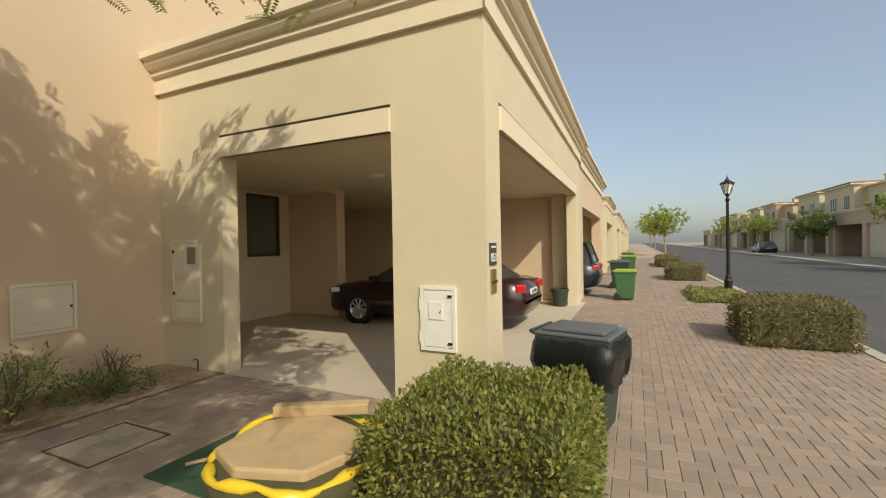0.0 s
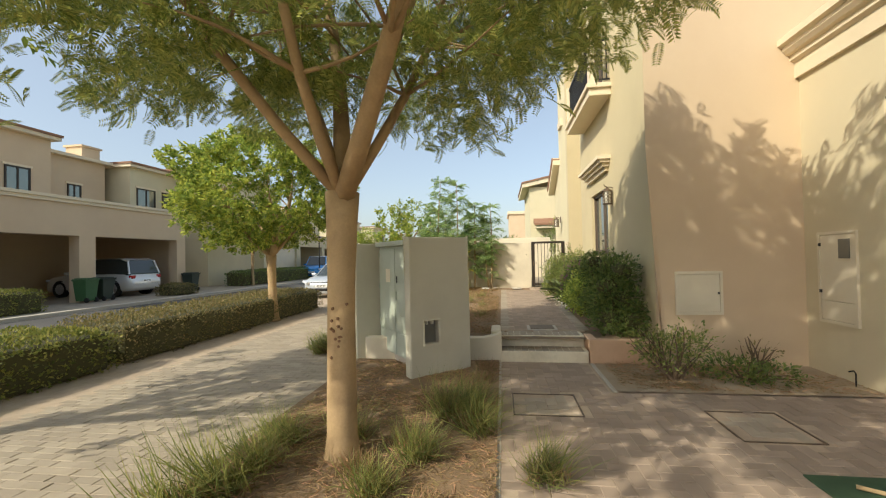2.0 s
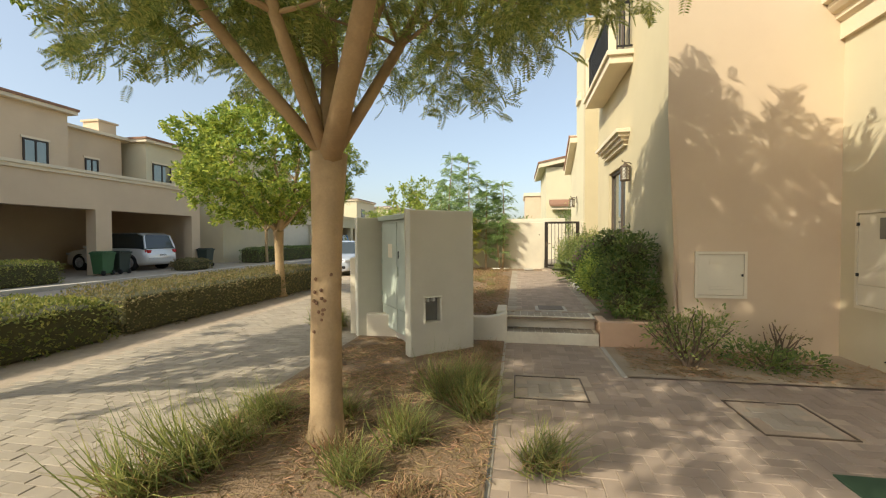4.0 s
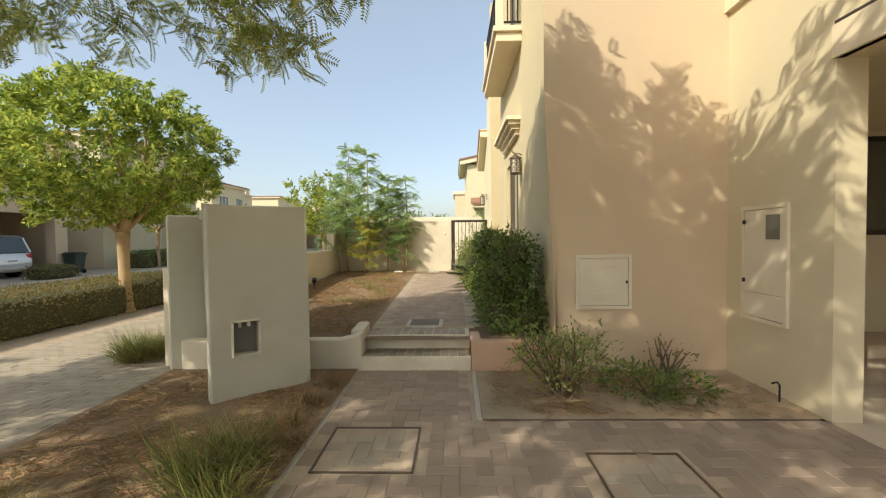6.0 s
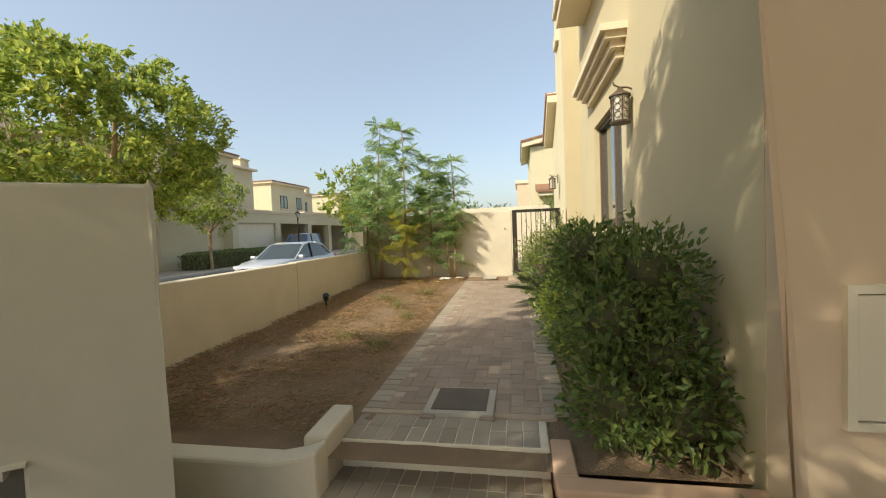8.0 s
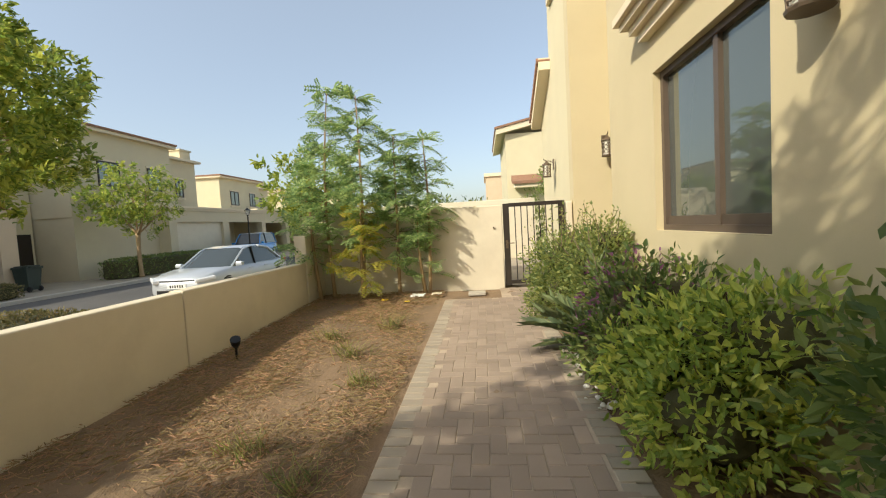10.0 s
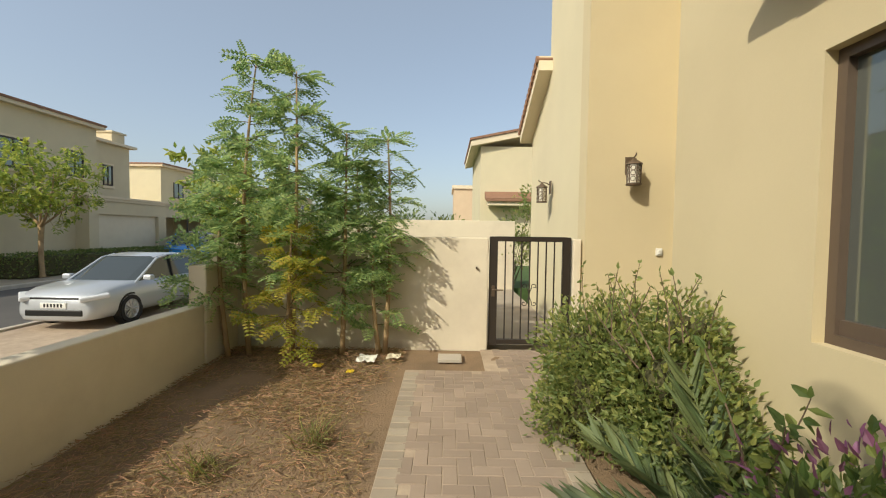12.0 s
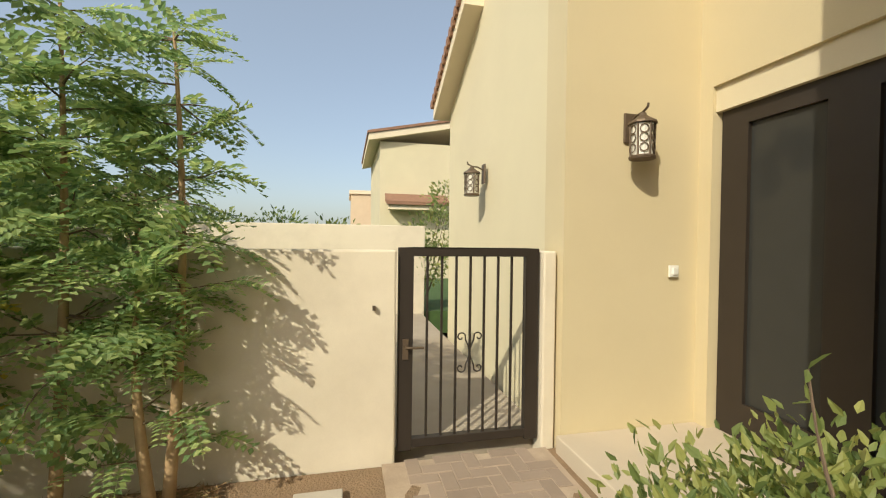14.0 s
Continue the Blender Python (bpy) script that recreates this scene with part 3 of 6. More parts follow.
er = structure("roof_wing", B().prism([(-16.6, 3.86), (-14.85, 4.74), (-14.85, 4.98), (-16.6, 4.1)], 1.6, 8, "y"), TRIM, "sloping roof with a deep cream verge")
for k in range(14):
    x = -16.6 + k * 0.13
    part("roof_tile", B().tube([(x, 1.56, 4.1 + k * 0.064), (x, 2.6, 4.1 + k * 0.064)], 0.07, 8), TILE, er)
structure("wall_wing_upper_trim", B().box(-14.6, -13.9, 1.76, 1.84, 5.9, 6.15), TRIM, "small cream hood on the upper wall")

# ---- entrance steps, low walls, gate wall ----
st = structure("steps_entrance", B().box(-6.39, -6.05, -0.32, 0.93, -0.1, 0.157).box(-6.75, -6.39, -0.32, 0.93, -0.1, 0.327), RISER, "two entrance steps with whitewashed risers", bevel=0.008)
structure("wall_retaining", B().prism([(-0.31, -0.1), (-0.31, 0.43), (-0.42, 0.39), (-0.58, 0.355), (-2.4, 0.355), (-2.4, -0.1)], -6.2, -6.04, "x").prism([(-6.2, -0.1), (-6.2, 0.43), (-6.62, 0.45), (-6.62, -0.1)], -0.47, -0.325, "y"), WALLW, "low off-white retaining wall curving into the steps", bevel=0.02)
structure("wall_planter", B().box(-6.12, -6.0, 0.935, HY, -0.1, 0.34).box(-6.5, -6.12, 0.935, 1.05, -0.1, 0.34), TERRA, "low terracotta-coloured stucco planter edge", bevel=0.012)
structure("wall_garden_low", B().box(-9.95, -6.25, -2.74, -2.58, -0.1, 1.18).box(-12.75, -9.962, -2.74, -2.58, -0.1, 1.19).box(-13.46, -12.75, -2.76, -2.56, -0.1, 1.63), WALLW, "low cream rendered garden wall", bevel=0.014)
structure("wall_gate", B().box(-13.02, -12.86, -3.0, 0.60, 0.0, 1.87).box(-13.02, -12.86, 1.68, 1.78, 0.2, 1.87), WALLW, "cream rendered garden wall beside the gate", bevel=0.014)
structure("wall_neighbour", B().box(-18.65, -18.5, -2.9, 1.84, 0.0, 2.25), WALLW, "cream rendered wall across the side garden", bevel=0.014)
structure("ground_side_garden", B().box(-18.5, -13.02, -2.8, 0.3, 0.0, 0.47).box(-40, -18.65, -6, 8, 0.0, 0.47), LAWN, "green lawn of the side garden")
structure("pavement_side_garden", B().box(-18.5, -13.02, 0.3, 1.78, 0.0, 0.455), PAVERG, "paved strip past the gate")

for nm in ("wall_porch_west", "wall_porch_back", "wall_porch_head", "floor_porch", "door_1", "wall_wing", "wall_wing_end", "roof_wing", "wall_wing_upper_trim", "wall_gate", "wall_neighbour", "ground_side_garden", "pavement_side_garden"):
    back(nm)

# ---- garden beds ----
def sheet(name, x0, x1, y0, y1, zf, material, label, step=0.12, amp=0.03, seed=0.0):
    """Uneven soil."""
    nx, ny = int(abs(x1 - x0) / step) + 2, int(abs(y1 - y0) / step) + 2
    v, f = [], []
    for i in range(nx):
        for j in range(ny):
            x, y = x0 + (x1 - x0) * i / (nx - 1), y0 + (y1 - y0) * j / (ny - 1)
            e = min(1, 4 * min(i, nx - 1 - i, j, ny - 1 - j) / 8)
            v.append((x, y, zf(x) + amp * e * (noise.noise(Vector((x * 2.1, y * 2.1, seed))) + 0.5 * noise.noise(Vector((x * 7, y * 7, seed)))) + amp * 0.3))
    for i in range(nx - 1):
        for j in range(ny - 1):
            f.append((i * ny + j, (i + 1) * ny + j, (i + 1) * ny + j + 1, i * ny + j + 1))
    return structure(name, B().add(v, f), material, label, smooth=True)


sheet("ground_front_garden", -6.2, -13.48, -2.6, 1.9, lambda x: gz(x) - 0.035, SOIL, "dry orange-brown garden soil with dead grass")
sheet("ground_tree_bed", -6.04, -1.3, -2.5, -0.35, lambda x: 0.015, SOIL, "dry planting bed round the street tree", seed=4)
sheet("ground_shrub_bed", -5.98, -4.75, 0.98, 3.72, lambda x: 0.006, SAND, "bare sandy bed beside the villa wall", seed=7, amp=0.02)
structure("kerb_bed", B().box(-6.04, -1.3, -0.37, -0.32, -0.1, 0.004).box(-6.0, -4.75, 0.93, 0.98, -0.1, 0.008), KERB, "concrete edging of the planting beds", bevel=0.008)


# ---- street tree with feathery leaves ----
def limb(b, r, p0, p1, r0, r1, bend=0.18, n=6, sides=8):
    p0, p1 = Vector(p0), Vector(p1)
    d = p1 - p0
    off = rng_dir(r) * d.length * bend
    pts = [p0 + d * t + off * math.sin(math.pi * t) * 0.6 for t in (i / n for i in range(n + 1))]
    b.tube(pts, [r0 + (r1 - r0) * i / n for i in range(n + 1)], sides)
    return pts


def street_tree(base, fork, trunk_r, centre, radii, seed, tpl, leafmat, bark, clusters, per, size, label, limbs=6, droop=-0.25, bed=0.35, floor_=0.0):
    r = random.Random(seed)
    t = thing("tree", base, label, "tree")
    b = B()
    bx, by, bz = base
    fx, fy, fz = fork
    pts = [(bx + (fx - bx) * k + 0.03 * math.sin(5 * k), by + (fy - by) * k + 0.02 * math.sin(4 * k + 1), bz + (fz - bz) * k) for k in (0, 0.03, 0.1, 0.3, 0.5, 0.7, 0.88, 1.0)]
    b.tube(pts, [trunk_r * q for q in (1.5, 1.2, 1.05, 1.0, 0.96, 0.97, 1.1, 1.22)], 16)
    part("trunk", b, bark, t, smooth=True)
    for k in range(16 if floor_ else 0):
        a = 0.55 + r.uniform(-0.75, 0.5)
        z = r.gauss(1.02, 0.14)
        p = Vector((bx + trunk_r * math.cos(a), by + trunk_r * math.sin(a), z))
        part("bark_scar", B().lathe([(0.014, -0.006), (0.011, 0.004), (0.004, 0.006)], p, 6, axis=(math.cos(a), math.sin(a), 0.2)), SCAR, t)
    c = Vector(centre)
    ends = []
    for k in range(limbs):
        a = 2 * math.pi * (k + r.uniform(-0.25, 0.25)) / limbs
        el = (r.uniform(0.6, 1.1) if floor_ else r.uniform(0.15, 0.9)) if k else 1.3
        tip = c + Vector((math.cos(a) * math.cos(el) * radii[0], math.sin(a) * math.cos(el) * radii[1], math.sin(el) * radii[2] * 0.8 - 0.2 * radii[2])) * 0.8
        lb = B()
        pt = limb(lb, r, Vector(fork) - Vector((0, 0, 0.05)), tip, trunk_r * (0.78 if k in (1, 4) else 0.48), trunk_r * 0.08)
        for j in (2, 3, 4, 5):
            for _ in range(3):
                tw = pt[j] + rng_dir(r, 0.35) * r.uniform(0.2, 0.4) * radii[0]
                if floor_ and tw.z < floor_ + 0.1:
                    tw.z = floor_ + 0.1 + 0.3 * r.random()
                ends.append(limb(lb, r, pt[j], tw, trunk_r * 0.16, trunk_r * 0.04, 0.15, 4, 5)[-1])
        part("limb", lb, bark, t, smooth=True)
    lv = B()
    mats = []
    for i in range(clusters):
        d = rng_dir(r, 0.25 if floor_ else 0.0)
        q = bed + (1 - bed) * r.random() ** 0.6
        q *= 1 + 0.3 * noise.noise(d * 2.2 + Vector((seed, 0, 0)))
        o = c + Vector((d.x * radii[0] * q, d.y * radii[1] * q, d.z * radii[2] * q))
        if floor_ and o.z < floor_:
            o.z = floor_ + r.random() * 0.35
        if i < len(ends):
            o = ends[i]
            if floor_ and o.z < floor_ - 0.3:
                o.z = floor_
        way0 = (Vector((d.x, d.y, 0.1)) + rng_dir(r) * 0.5).normalized()
        for _ in range(per):
            way = (way0 + rng_dir(r) * 1.1 + Vector((0, 0, droop))).normalized()
            mats.append(Matrix.Translation(o + rng_dir(r) * r.uniform(0, size * 1.3)) @ rot_to(way, r.uniform(-0.5, 0.5)) @ Matrix.Scale(size * r.uniform(0.7, 1.25), 4))
    scatter(lv, *tpl, mats)
    part("crown", lv, leafmat, t)
    return t


street_tree((-2.93, -1.56, 0), (-2.98, -1.52, 2.1), 0.112, (-2.6, -1.6, 4.25), (3.7, 3.6, 1.85), 11, FEATHER, FROND, BARK, 1250, 18, 0.2, "tan-barked street tree with a wide feathery green crown", limbs=7, bed=0.45, floor_=2.85)
street_tree((-10.0, -6.2, 0), (-10.0, -6.25, 1.7), 0.11, (-10.1, -6.5, 3.35), (2.1, 2.1, 1.5), 5, LEAF, FICUS, BARK, 1300, 26, 0.11, "round-crowned green street tree behind the hedge", limbs=6, droop=-0.1, bed=0.72)
street_tree((-1.2, -6.9, 0), (-1.2, -6.9, 2.3), 0.12, (-1.5, -6.3, 4.7), (2.6, 2.5, 1.7), 8, LEAF, FICUS, BARK, 420, 22, 0.14, "leafy green street tree over the footway", limbs=6, droop=-0.1)


# ---- hedges and shrubs ----
def hedge(x0, x1, y0, y1, z0, z1, seed, leafmat, count, size, label, group="clipped hedges"):
    """A clipped box hedge: a solid core coloured like inner shade and a skin of small leaves."""
    r = random.Random(seed)
    t = thing("hedge", ((x0 + x1) / 2, (y0 + y1) / 2, z0), label, "hedge", group)
    b = B()
    i = 0.08
    n = 8
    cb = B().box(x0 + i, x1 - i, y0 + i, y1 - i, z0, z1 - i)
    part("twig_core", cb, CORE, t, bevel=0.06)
    ax, ay, az = x1 - x0, y1 - y0, z1 - z0
    areas = [ax * ay * 1.2, ax * az, ax * az, ay * az, ay * az]
    mats = []
    for _ in range(count):
        k = r.choices(range(5), areas)[0]
        u, w = r.random(), r.random()
        x, y, z = x0 + ax * u, y0 + ay * w, z0 + az * w
        p, nrm = [((x, y, z1), (0, 0, 1)), ((x, y0, z), (0, -1, 0)), ((x, y1, z), (0, 1, 0)), ((x0, y0 + ay * u, z), (-1, 0, 0)), ((x1, y0 + ay * u, z), (1, 0, 0))][k]
        p, nrm = Vector(p), Vector(nrm)
        # round the edges off
        cx, cy = (x0 + x1) / 2, (y0 + y1) / 2
        e = max(0, (p.z - (z1 - 0.12)) / 0.12)
        for ax_, c0, half in ((0, cx, ax / 2), (1, cy, ay / 2)):
            d = abs(p[ax_] - c0) / half
            if d > 0.85:
                p.z -= 0.09 * ((d - 0.85) / 0.15) * e
                p[ax_] -= math.copysign(0.05 * e * (d - 0.85) / 0.15, p[ax_] - c0)
        p += nrm * (0.06 * noise.noise(p * 3) + r.uniform(-0.07, 0.03))
        way = (nrm + rng_dir(r) * 0.95 + Vector((0, 0, 0.3))).normalized()
        mats.append(Matrix.Translation(p) @ rot_to(way, r.uniform(-1.5, 1.5)) @ Matrix.Scale(size * r.uniform(0.6, 1.3), 4))
    part("foliage", scatter(b, *SMALL, mats), leafmat, t)
    return t


hedge(-1.17, 0.0, 1.83, 3.05, 0.0, 0.73, 1, HEDGEM, 17000, 0.036, "clipped yellow-green hedge beside the drive")
hedge(1.75, 3.15, 7.7, 9.1, 0.0, 0.68, 2, HEDGEDRY, 6000, 0.05, "clipped dry olive hedge at the drive edge")
hedge(1.45, 2.75, 19.6, 22.0, 0.03, 0.68, 3, HEDGEDRY, 2500, 0.07, "clipped dry olive hedge along the street")
hedge(1.45, 2.75, 29.0, 34.0, 0.07, 0.7, 31, HEDGEDRY, 2500, 0.08, "clipped dry olive hedge along the street")
hedge(-5.35, -1.2, -7.6, -6.0, 0.0, 0.62, 4, HEDGEM, 9000, 0.055, "clipped green hedge along the footway")
hedge(-12.6, -5.5, -7.6, -6.05, 0.0, 0.66, 5, HEDGEDRY, 12000, 0.05, "clipped brownish hedge along the footway")
hedge(-12.0, -9.5, -17.0, -15.6, 0.0, 0.75, 6, HEDGEM, 2500, 0.08, "clipped green hedge across the street")
hedge(-19.0, -17.6, -16.6, -15.5, 0.0, 0.5, 7, HEDGEDRY, 1500, 0.08, "small clipped hedge across the street")
hedge(-36.0, -24.0, -17.6, -16.2, 0.0, 0.9, 8, BUSHM, 6000, 0.1, "long dark hedge across the street")


def shrub(name, base, blobs, seed, leafmat, count, size, tpl, label, category="shrub", shell=0.6, cores=True, stems=7, up=0.3):
    r = random.Random(seed)
    t = thing(name, base, label, category)
    for k in range(stems):
        sb = B()
        x, y, z, rad, *_ = blobs[k % len(blobs)]
        d = rng_dir(r)
        limb(sb, r, (base[0] + r.uniform(-0.06, 0.06), base[1] + r.uniform(-0.06, 0.06), base[2]), (x + d.x * rad * 0.8, y + d.y * rad * 0.8, z + abs(d.z) * rad * 0.8), 0.014, 0.004, 0.15, 5, 5)
        part("stem", sb, TWIG, t)
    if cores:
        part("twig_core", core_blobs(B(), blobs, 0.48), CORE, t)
    part("foliage", blob_leaves(B(), r, blobs, count, size, tpl, shell, up), leafmat, t)
    return t


def sprigs(parent, seed, spots, length, leafmat, size, n=9, tpl=LEAF, lean=0.5, name="sprig"):
    """Long shoots with leaves in pairs."""
    r = random.Random(seed)
    for x, y, z in spots:
        b, lv = B(), []
        d = Vector((r.uniform(-lean, lean), r.uniform(-lean, lean), 1)).normalized()
        ln = length * r.uniform(0.7, 1.3)
        tip = Vector((x, y, z)) + d * ln + Vector((r.uniform(-0.1, 0.1), r.uniform(-0.1, 0.1), 0))
        pts = limb(b, r, (x, y, z), tip, 0.005, 0.002, 0.12, n, 4)
        for i in range(1, n + 1):
            for s in range(2):
                w = (d * 0.7 + rng_dir(r)).normalized()
                lv.append(Matrix.Translation(pts[i]) @ rot_to(w, r.uniform(-1, 1)) @ Matrix.Scale(size * r.uniform(0.7, 1.2), 4))
        st_ = part(name, b, TWIG, parent)
        part("foliage", scatter(B(), *tpl, lv), leafmat, st_)


g0 = gz(-7.0)
shrub("shrub", (-6.8, 1.5, g0), [(-6.45, 1.33, 0.6, 0.33), (-6.5, 1.5, 0.85, 0.34), (-6.5, 1.3, 1.05, 0.3), (-6.6, 1.52, 1.28, 0.34), (-7.0, 1.4, 0.8, 0.42), (-7.1, 1.38, 1.25, 0.38), (-6.85, 1.22, 1.42, 0.22), (-6.4, 1.62, 0.55, 0.28)], 21, BUSHM, 8000, 0.055, LEAF, "dense dark green shrub in the planter by the steps")
sprigs(bpy.data.objects["shrub"], 8, [(-6.4 - 0.09 * k, 1.2 + 0.11 * (k % 5), 1.3 + 0.03 * (k % 3)) for k in range(9)], 0.26, BUSHM, 0.055, 6)
shrub("shrub", (-7.9, 1.45, gz(-7.9)), [(-7.75, 1.35, 0.65, 0.42), (-8.0, 1.5, 0.9, 0.45), (-7.7, 1.65, 1.0, 0.4), (-8.25, 1.3, 0.7, 0.38)], 22, LIMEM, 6200, 0.066, LEAF, "leafy bright green shrub under the window")
fl = shrub("flowering_shrub", (-8.7, 1.35, gz(-8.7)), [(-8.5, 1.3, 0.75, 0.4), (-8.8, 1.4, 0.95, 0.42), (-8.6, 1.6, 1.05, 0.38), (-8.95, 1.15, 0.65, 0.3)], 23, BUSHM, 3200, 0.058, LEAF, "loose shrub with purple flowers under the window")
rf = random.Random(2)
part("blossom", blob_leaves(B(), rf, [(-8.75, 1.35, 1.1, 0.36), (-8.9, 1.25, 0.85, 0.3)], 400, 0.05, LEAF, 0.8), PURPLE, fl)
sprigs(fl, 3, [(-8.4 - 0.12 * k, 1.2 + 0.08 * (k % 5), 1.05) for k in range(8)], 0.42, BUSHM, 0.07)
ol = shrub("shrub", (-10.7, 1.2, gz(-10.7)), [(-10.55, 1.2, 0.85, 0.45), (-10.75, 1.2, 1.12, 0.45), (-10.5, 1.38, 1.15, 0.38), (-11.0, 1.3, 0.9, 0.42), (-10.3, 1.4, 0.85, 0.38), (-10.7, 1.02, 0.65, 0.34), (-10.8, 1.45, 1.3, 0.3), (-10.1, 1.5, 1.1, 0.42), (-9.85, 1.5, 0.9, 0.4), (-10.2, 1.6, 1.4, 0.28)], 24, OLIVEM, 17500, 0.046, LEAF, "bushy grey-green shrub beside the path")
sprigs(ol, 4, [(-9.7 - 0.06 * k, 1.08 + 0.11 * (k % 6), 1.32 + 0.03 * (k % 4)) for k in range(17)], 0.4, OLIVEM, 0.045)
bd = shrub("dry_shrub", (-5.2, 1.75, 0.02), [(-5.2, 1.7, 0.38, 0.36), (-5.05, 1.9, 0.48, 0.3), (-5.35, 1.52, 0.42, 0.28)], 25, OLIVEM, 1500, 0.045, LEAF, "sparse half-dry shrub in the sandy bed", cores=False, stems=22, shell=0.3)
shrub("shrub", (-5.3, 2.6, 0.02), [(-5.3, 2.45, 0.12, 0.36, 0.5), (-5.2, 2.85, 0.1, 0.28, 0.5)], 26, BUSHM, 1100, 0.05, LEAF, "low dark green plant in the sandy bed", cores=False)
shrub("dry_shrub", (-5.75, 2.95, 0.02), [(-5.75, 2.95, 0.3, 0.2), (-5.7, 3.1, 0.25, 0.15)], 27, HEDGEDRY, 80, 0.04, LEAF, "wispy bare shrub against the wall", cores=False, stems=12, shell=0.2)


def young_palm(base, specs, seed, label):
    """A stemless palm: arching ribs with long folded leaflets on both sides."""
    r = random.Random(seed)
    t = thing("palm", base, label, "palm")
    tv = [(-0.03, 0, 0), (0.03, 0, 0), (0.06, 0.4, -0.01), (-0.06, 0.4, -0.01), (0.0, 1.0, -0.12), (0, 0, 0.03), (0, 0.4, -0.05)]
    tf = [(0, 6, 3), (0, 5, 6), (5, 1, 6), (1, 2, 6), (3, 6, 4), (6, 2, 4)]
    for az, el, ln in specs:
        a, e = math.radians(az), math.radians(el)
        d = Vector((math.cos(a) * math.cos(e), math.sin(a) * math.cos(e), math.sin(e)))
        pts, p = [], Vector(base) + Vector((r.uniform(-0.05, 0.05), r.uniform(-0.05, 0.05), 0))
        for k in range(15):
            pts.append(p.copy())
            p = p + d * (ln / 14)
            d = (d + Vector((0, 0, -0.062))).normalized()
        rib = part("frond", B().tube(pts, [0.013 - 0.0007 * k for k in range(15)], 6), SPEAR, t)
        side = Vector((-math.sin(a), math.cos(a), 0))
        mats = []
        for k in range(3, 15):
            dk = (pts[k] - pts[k - 1]).normalized()
            for s_ in (-1, 1):
                for j in (0.0, 0.5)[:1 + k % 2]:
                    w = (dk * 0.75 + side * s_ * (1.15 - 0.045 * k) + Vector((0, 0, 0.22)) + rng_dir(r) * 0.13).normalized()
                    q = ln * (0.36 - 0.011 * abs(k - 7)) * r.uniform(0.8, 1.1)
                    mats.append(Matrix.Translation(pts[k - 1].lerp(pts[k], j)) @ rot_to(w, r.uniform(-0.5, 0.5)) @ Matrix.Diagonal((0.4, q, q, 1)))
        part("frond_blade", scatter(B(), tv, tf, mats), SPEAR, rib)
    return t


young_palm((-9.4, 1.42, gz(-9.4)), [(178, 50, 0.85), (205, 45, 0.9), (232, 50, 0.85), (262, 42, 0.8), (150, 62, 0.85), (292, 50, 0.85), (335, 48, 0.8), (190, 74, 0.95), (350, 68, 0.9), (245, 26, 0.7)], 5, "dark green young palm with arching fronds beside the path")


# ---- moringa trees by the gate wall ----
def moringa(base, height, seed, spread, fronds, label, leafmat=MORINGA, group="moringa saplings"):
    r = random.Random(seed)
    t = thing("sapling", base, label, "tree", group)
    b = B()
    top = Vector(base) + Vector((r.uniform(-0.1, 0.1), r.uniform(-0.1, 0.1), height))
    pts = limb(b, r, base, top, 0.035, 0.008, 0.05, 10, 7)
    part("trunk", b, BARK, t, smooth=True)
    mats = []
    for k in range(fronds):
        sb = B()
        low = 0.3 if height > 2 else 0.22
        q = min(0.99, max(0.2, low + (1 - low) * k / fronds + r.uniform(-0.05, 0.05))) if k < fronds - 4 else 0.98
        i = min(9, int(q * 10))
        p = pts[i] + (pts[i + 1] - pts[i]) * (q * 10 - i)
        a = 2.4 * k + r.uniform(-1.0, 1.0)
        d = Vector((math.cos(a), math.sin(a), r.uniform(-0.1, 1.1))).normalized()
        ln = spread * (1.15 - 0.75 * q) * r.uniform(0.7, 1.2)
        e = limb(sb, r, p, p + d * ln - Vector((0, 0, r.uniform(0.05, 0.45) * ln)), 0.007, 0.002, 0.1, 4, 4)
        for j in range(1, 5):
            for s in (-1, 1, 0)[:2 if j < 4 else 3]:
                w = (d + Vector((-d.y, d.x, 0)) * s * 1.3 + Vector((0, 0, -0.35)) + rng_dir(r) * 0.6).normalized()
                mats.append(Matrix.Translation(e[j]) @ rot_to(w, r.uniform(-0.4, 0.4)) @ Matrix.Scale(0.25 * r.uniform(0.7, 1.2), 4))
        part("twig", sb, TWIG, t)
    part("foliage", scatter(B(), *MORI, mats), leafmat, t)


gg = gz(-12.5)
moringa((-12.5, -2.3, gg), 3.5, 1, 0.5, 46, "tall slender moringa tree with tiered feathery leaves")
moringa((-12.55, -1.8, gg), 3.35, 2, 0.48, 44, "tall slender moringa tree with tiered feathery leaves")
moringa((-12.62, -0.68, gg), 2.65, 3, 0.42, 34, "slender moringa sapling against the garden wall")
moringa((-12.4, -2.5, gg), 2.2, 4, 0.5, 30, "slender moringa sapling in the wall corner")
moringa((-12.6, -1.2, gg), 2.7, 5, 0.5, 42, "slender moringa sapling against the garden wall")
moringa((-12.3, -1.75, gg), 1.5, 6, 0.5, 22, "yellowing moringa sapling beside the wall", YELLOWSAP)
moringa((-12.6, -0.75, gg), 1.45, 7, 0.36, 16, "low moringa sapling against the garden wall")
moringa((-13.5, -1.2, 0.5), 2.5, 9, 0.8, 40, "slender moringa tree behind the garden wall")
moringa((-13.6, -2.2, 0.5), 2.6, 10, 0.8, 40, "slender moringa tree behind the garden wall")
street_tree((-17.5, -4.3, 0.3), (-17.5, -4.3, 1.5), 0.08, (-17.5, -4.3, 2.9), (1.5, 1.4, 1.4), 15, LEAF, FICUS, BARK, 160, 22, 0.15, "yellow-green tree beyond the garden wall", limbs=5)
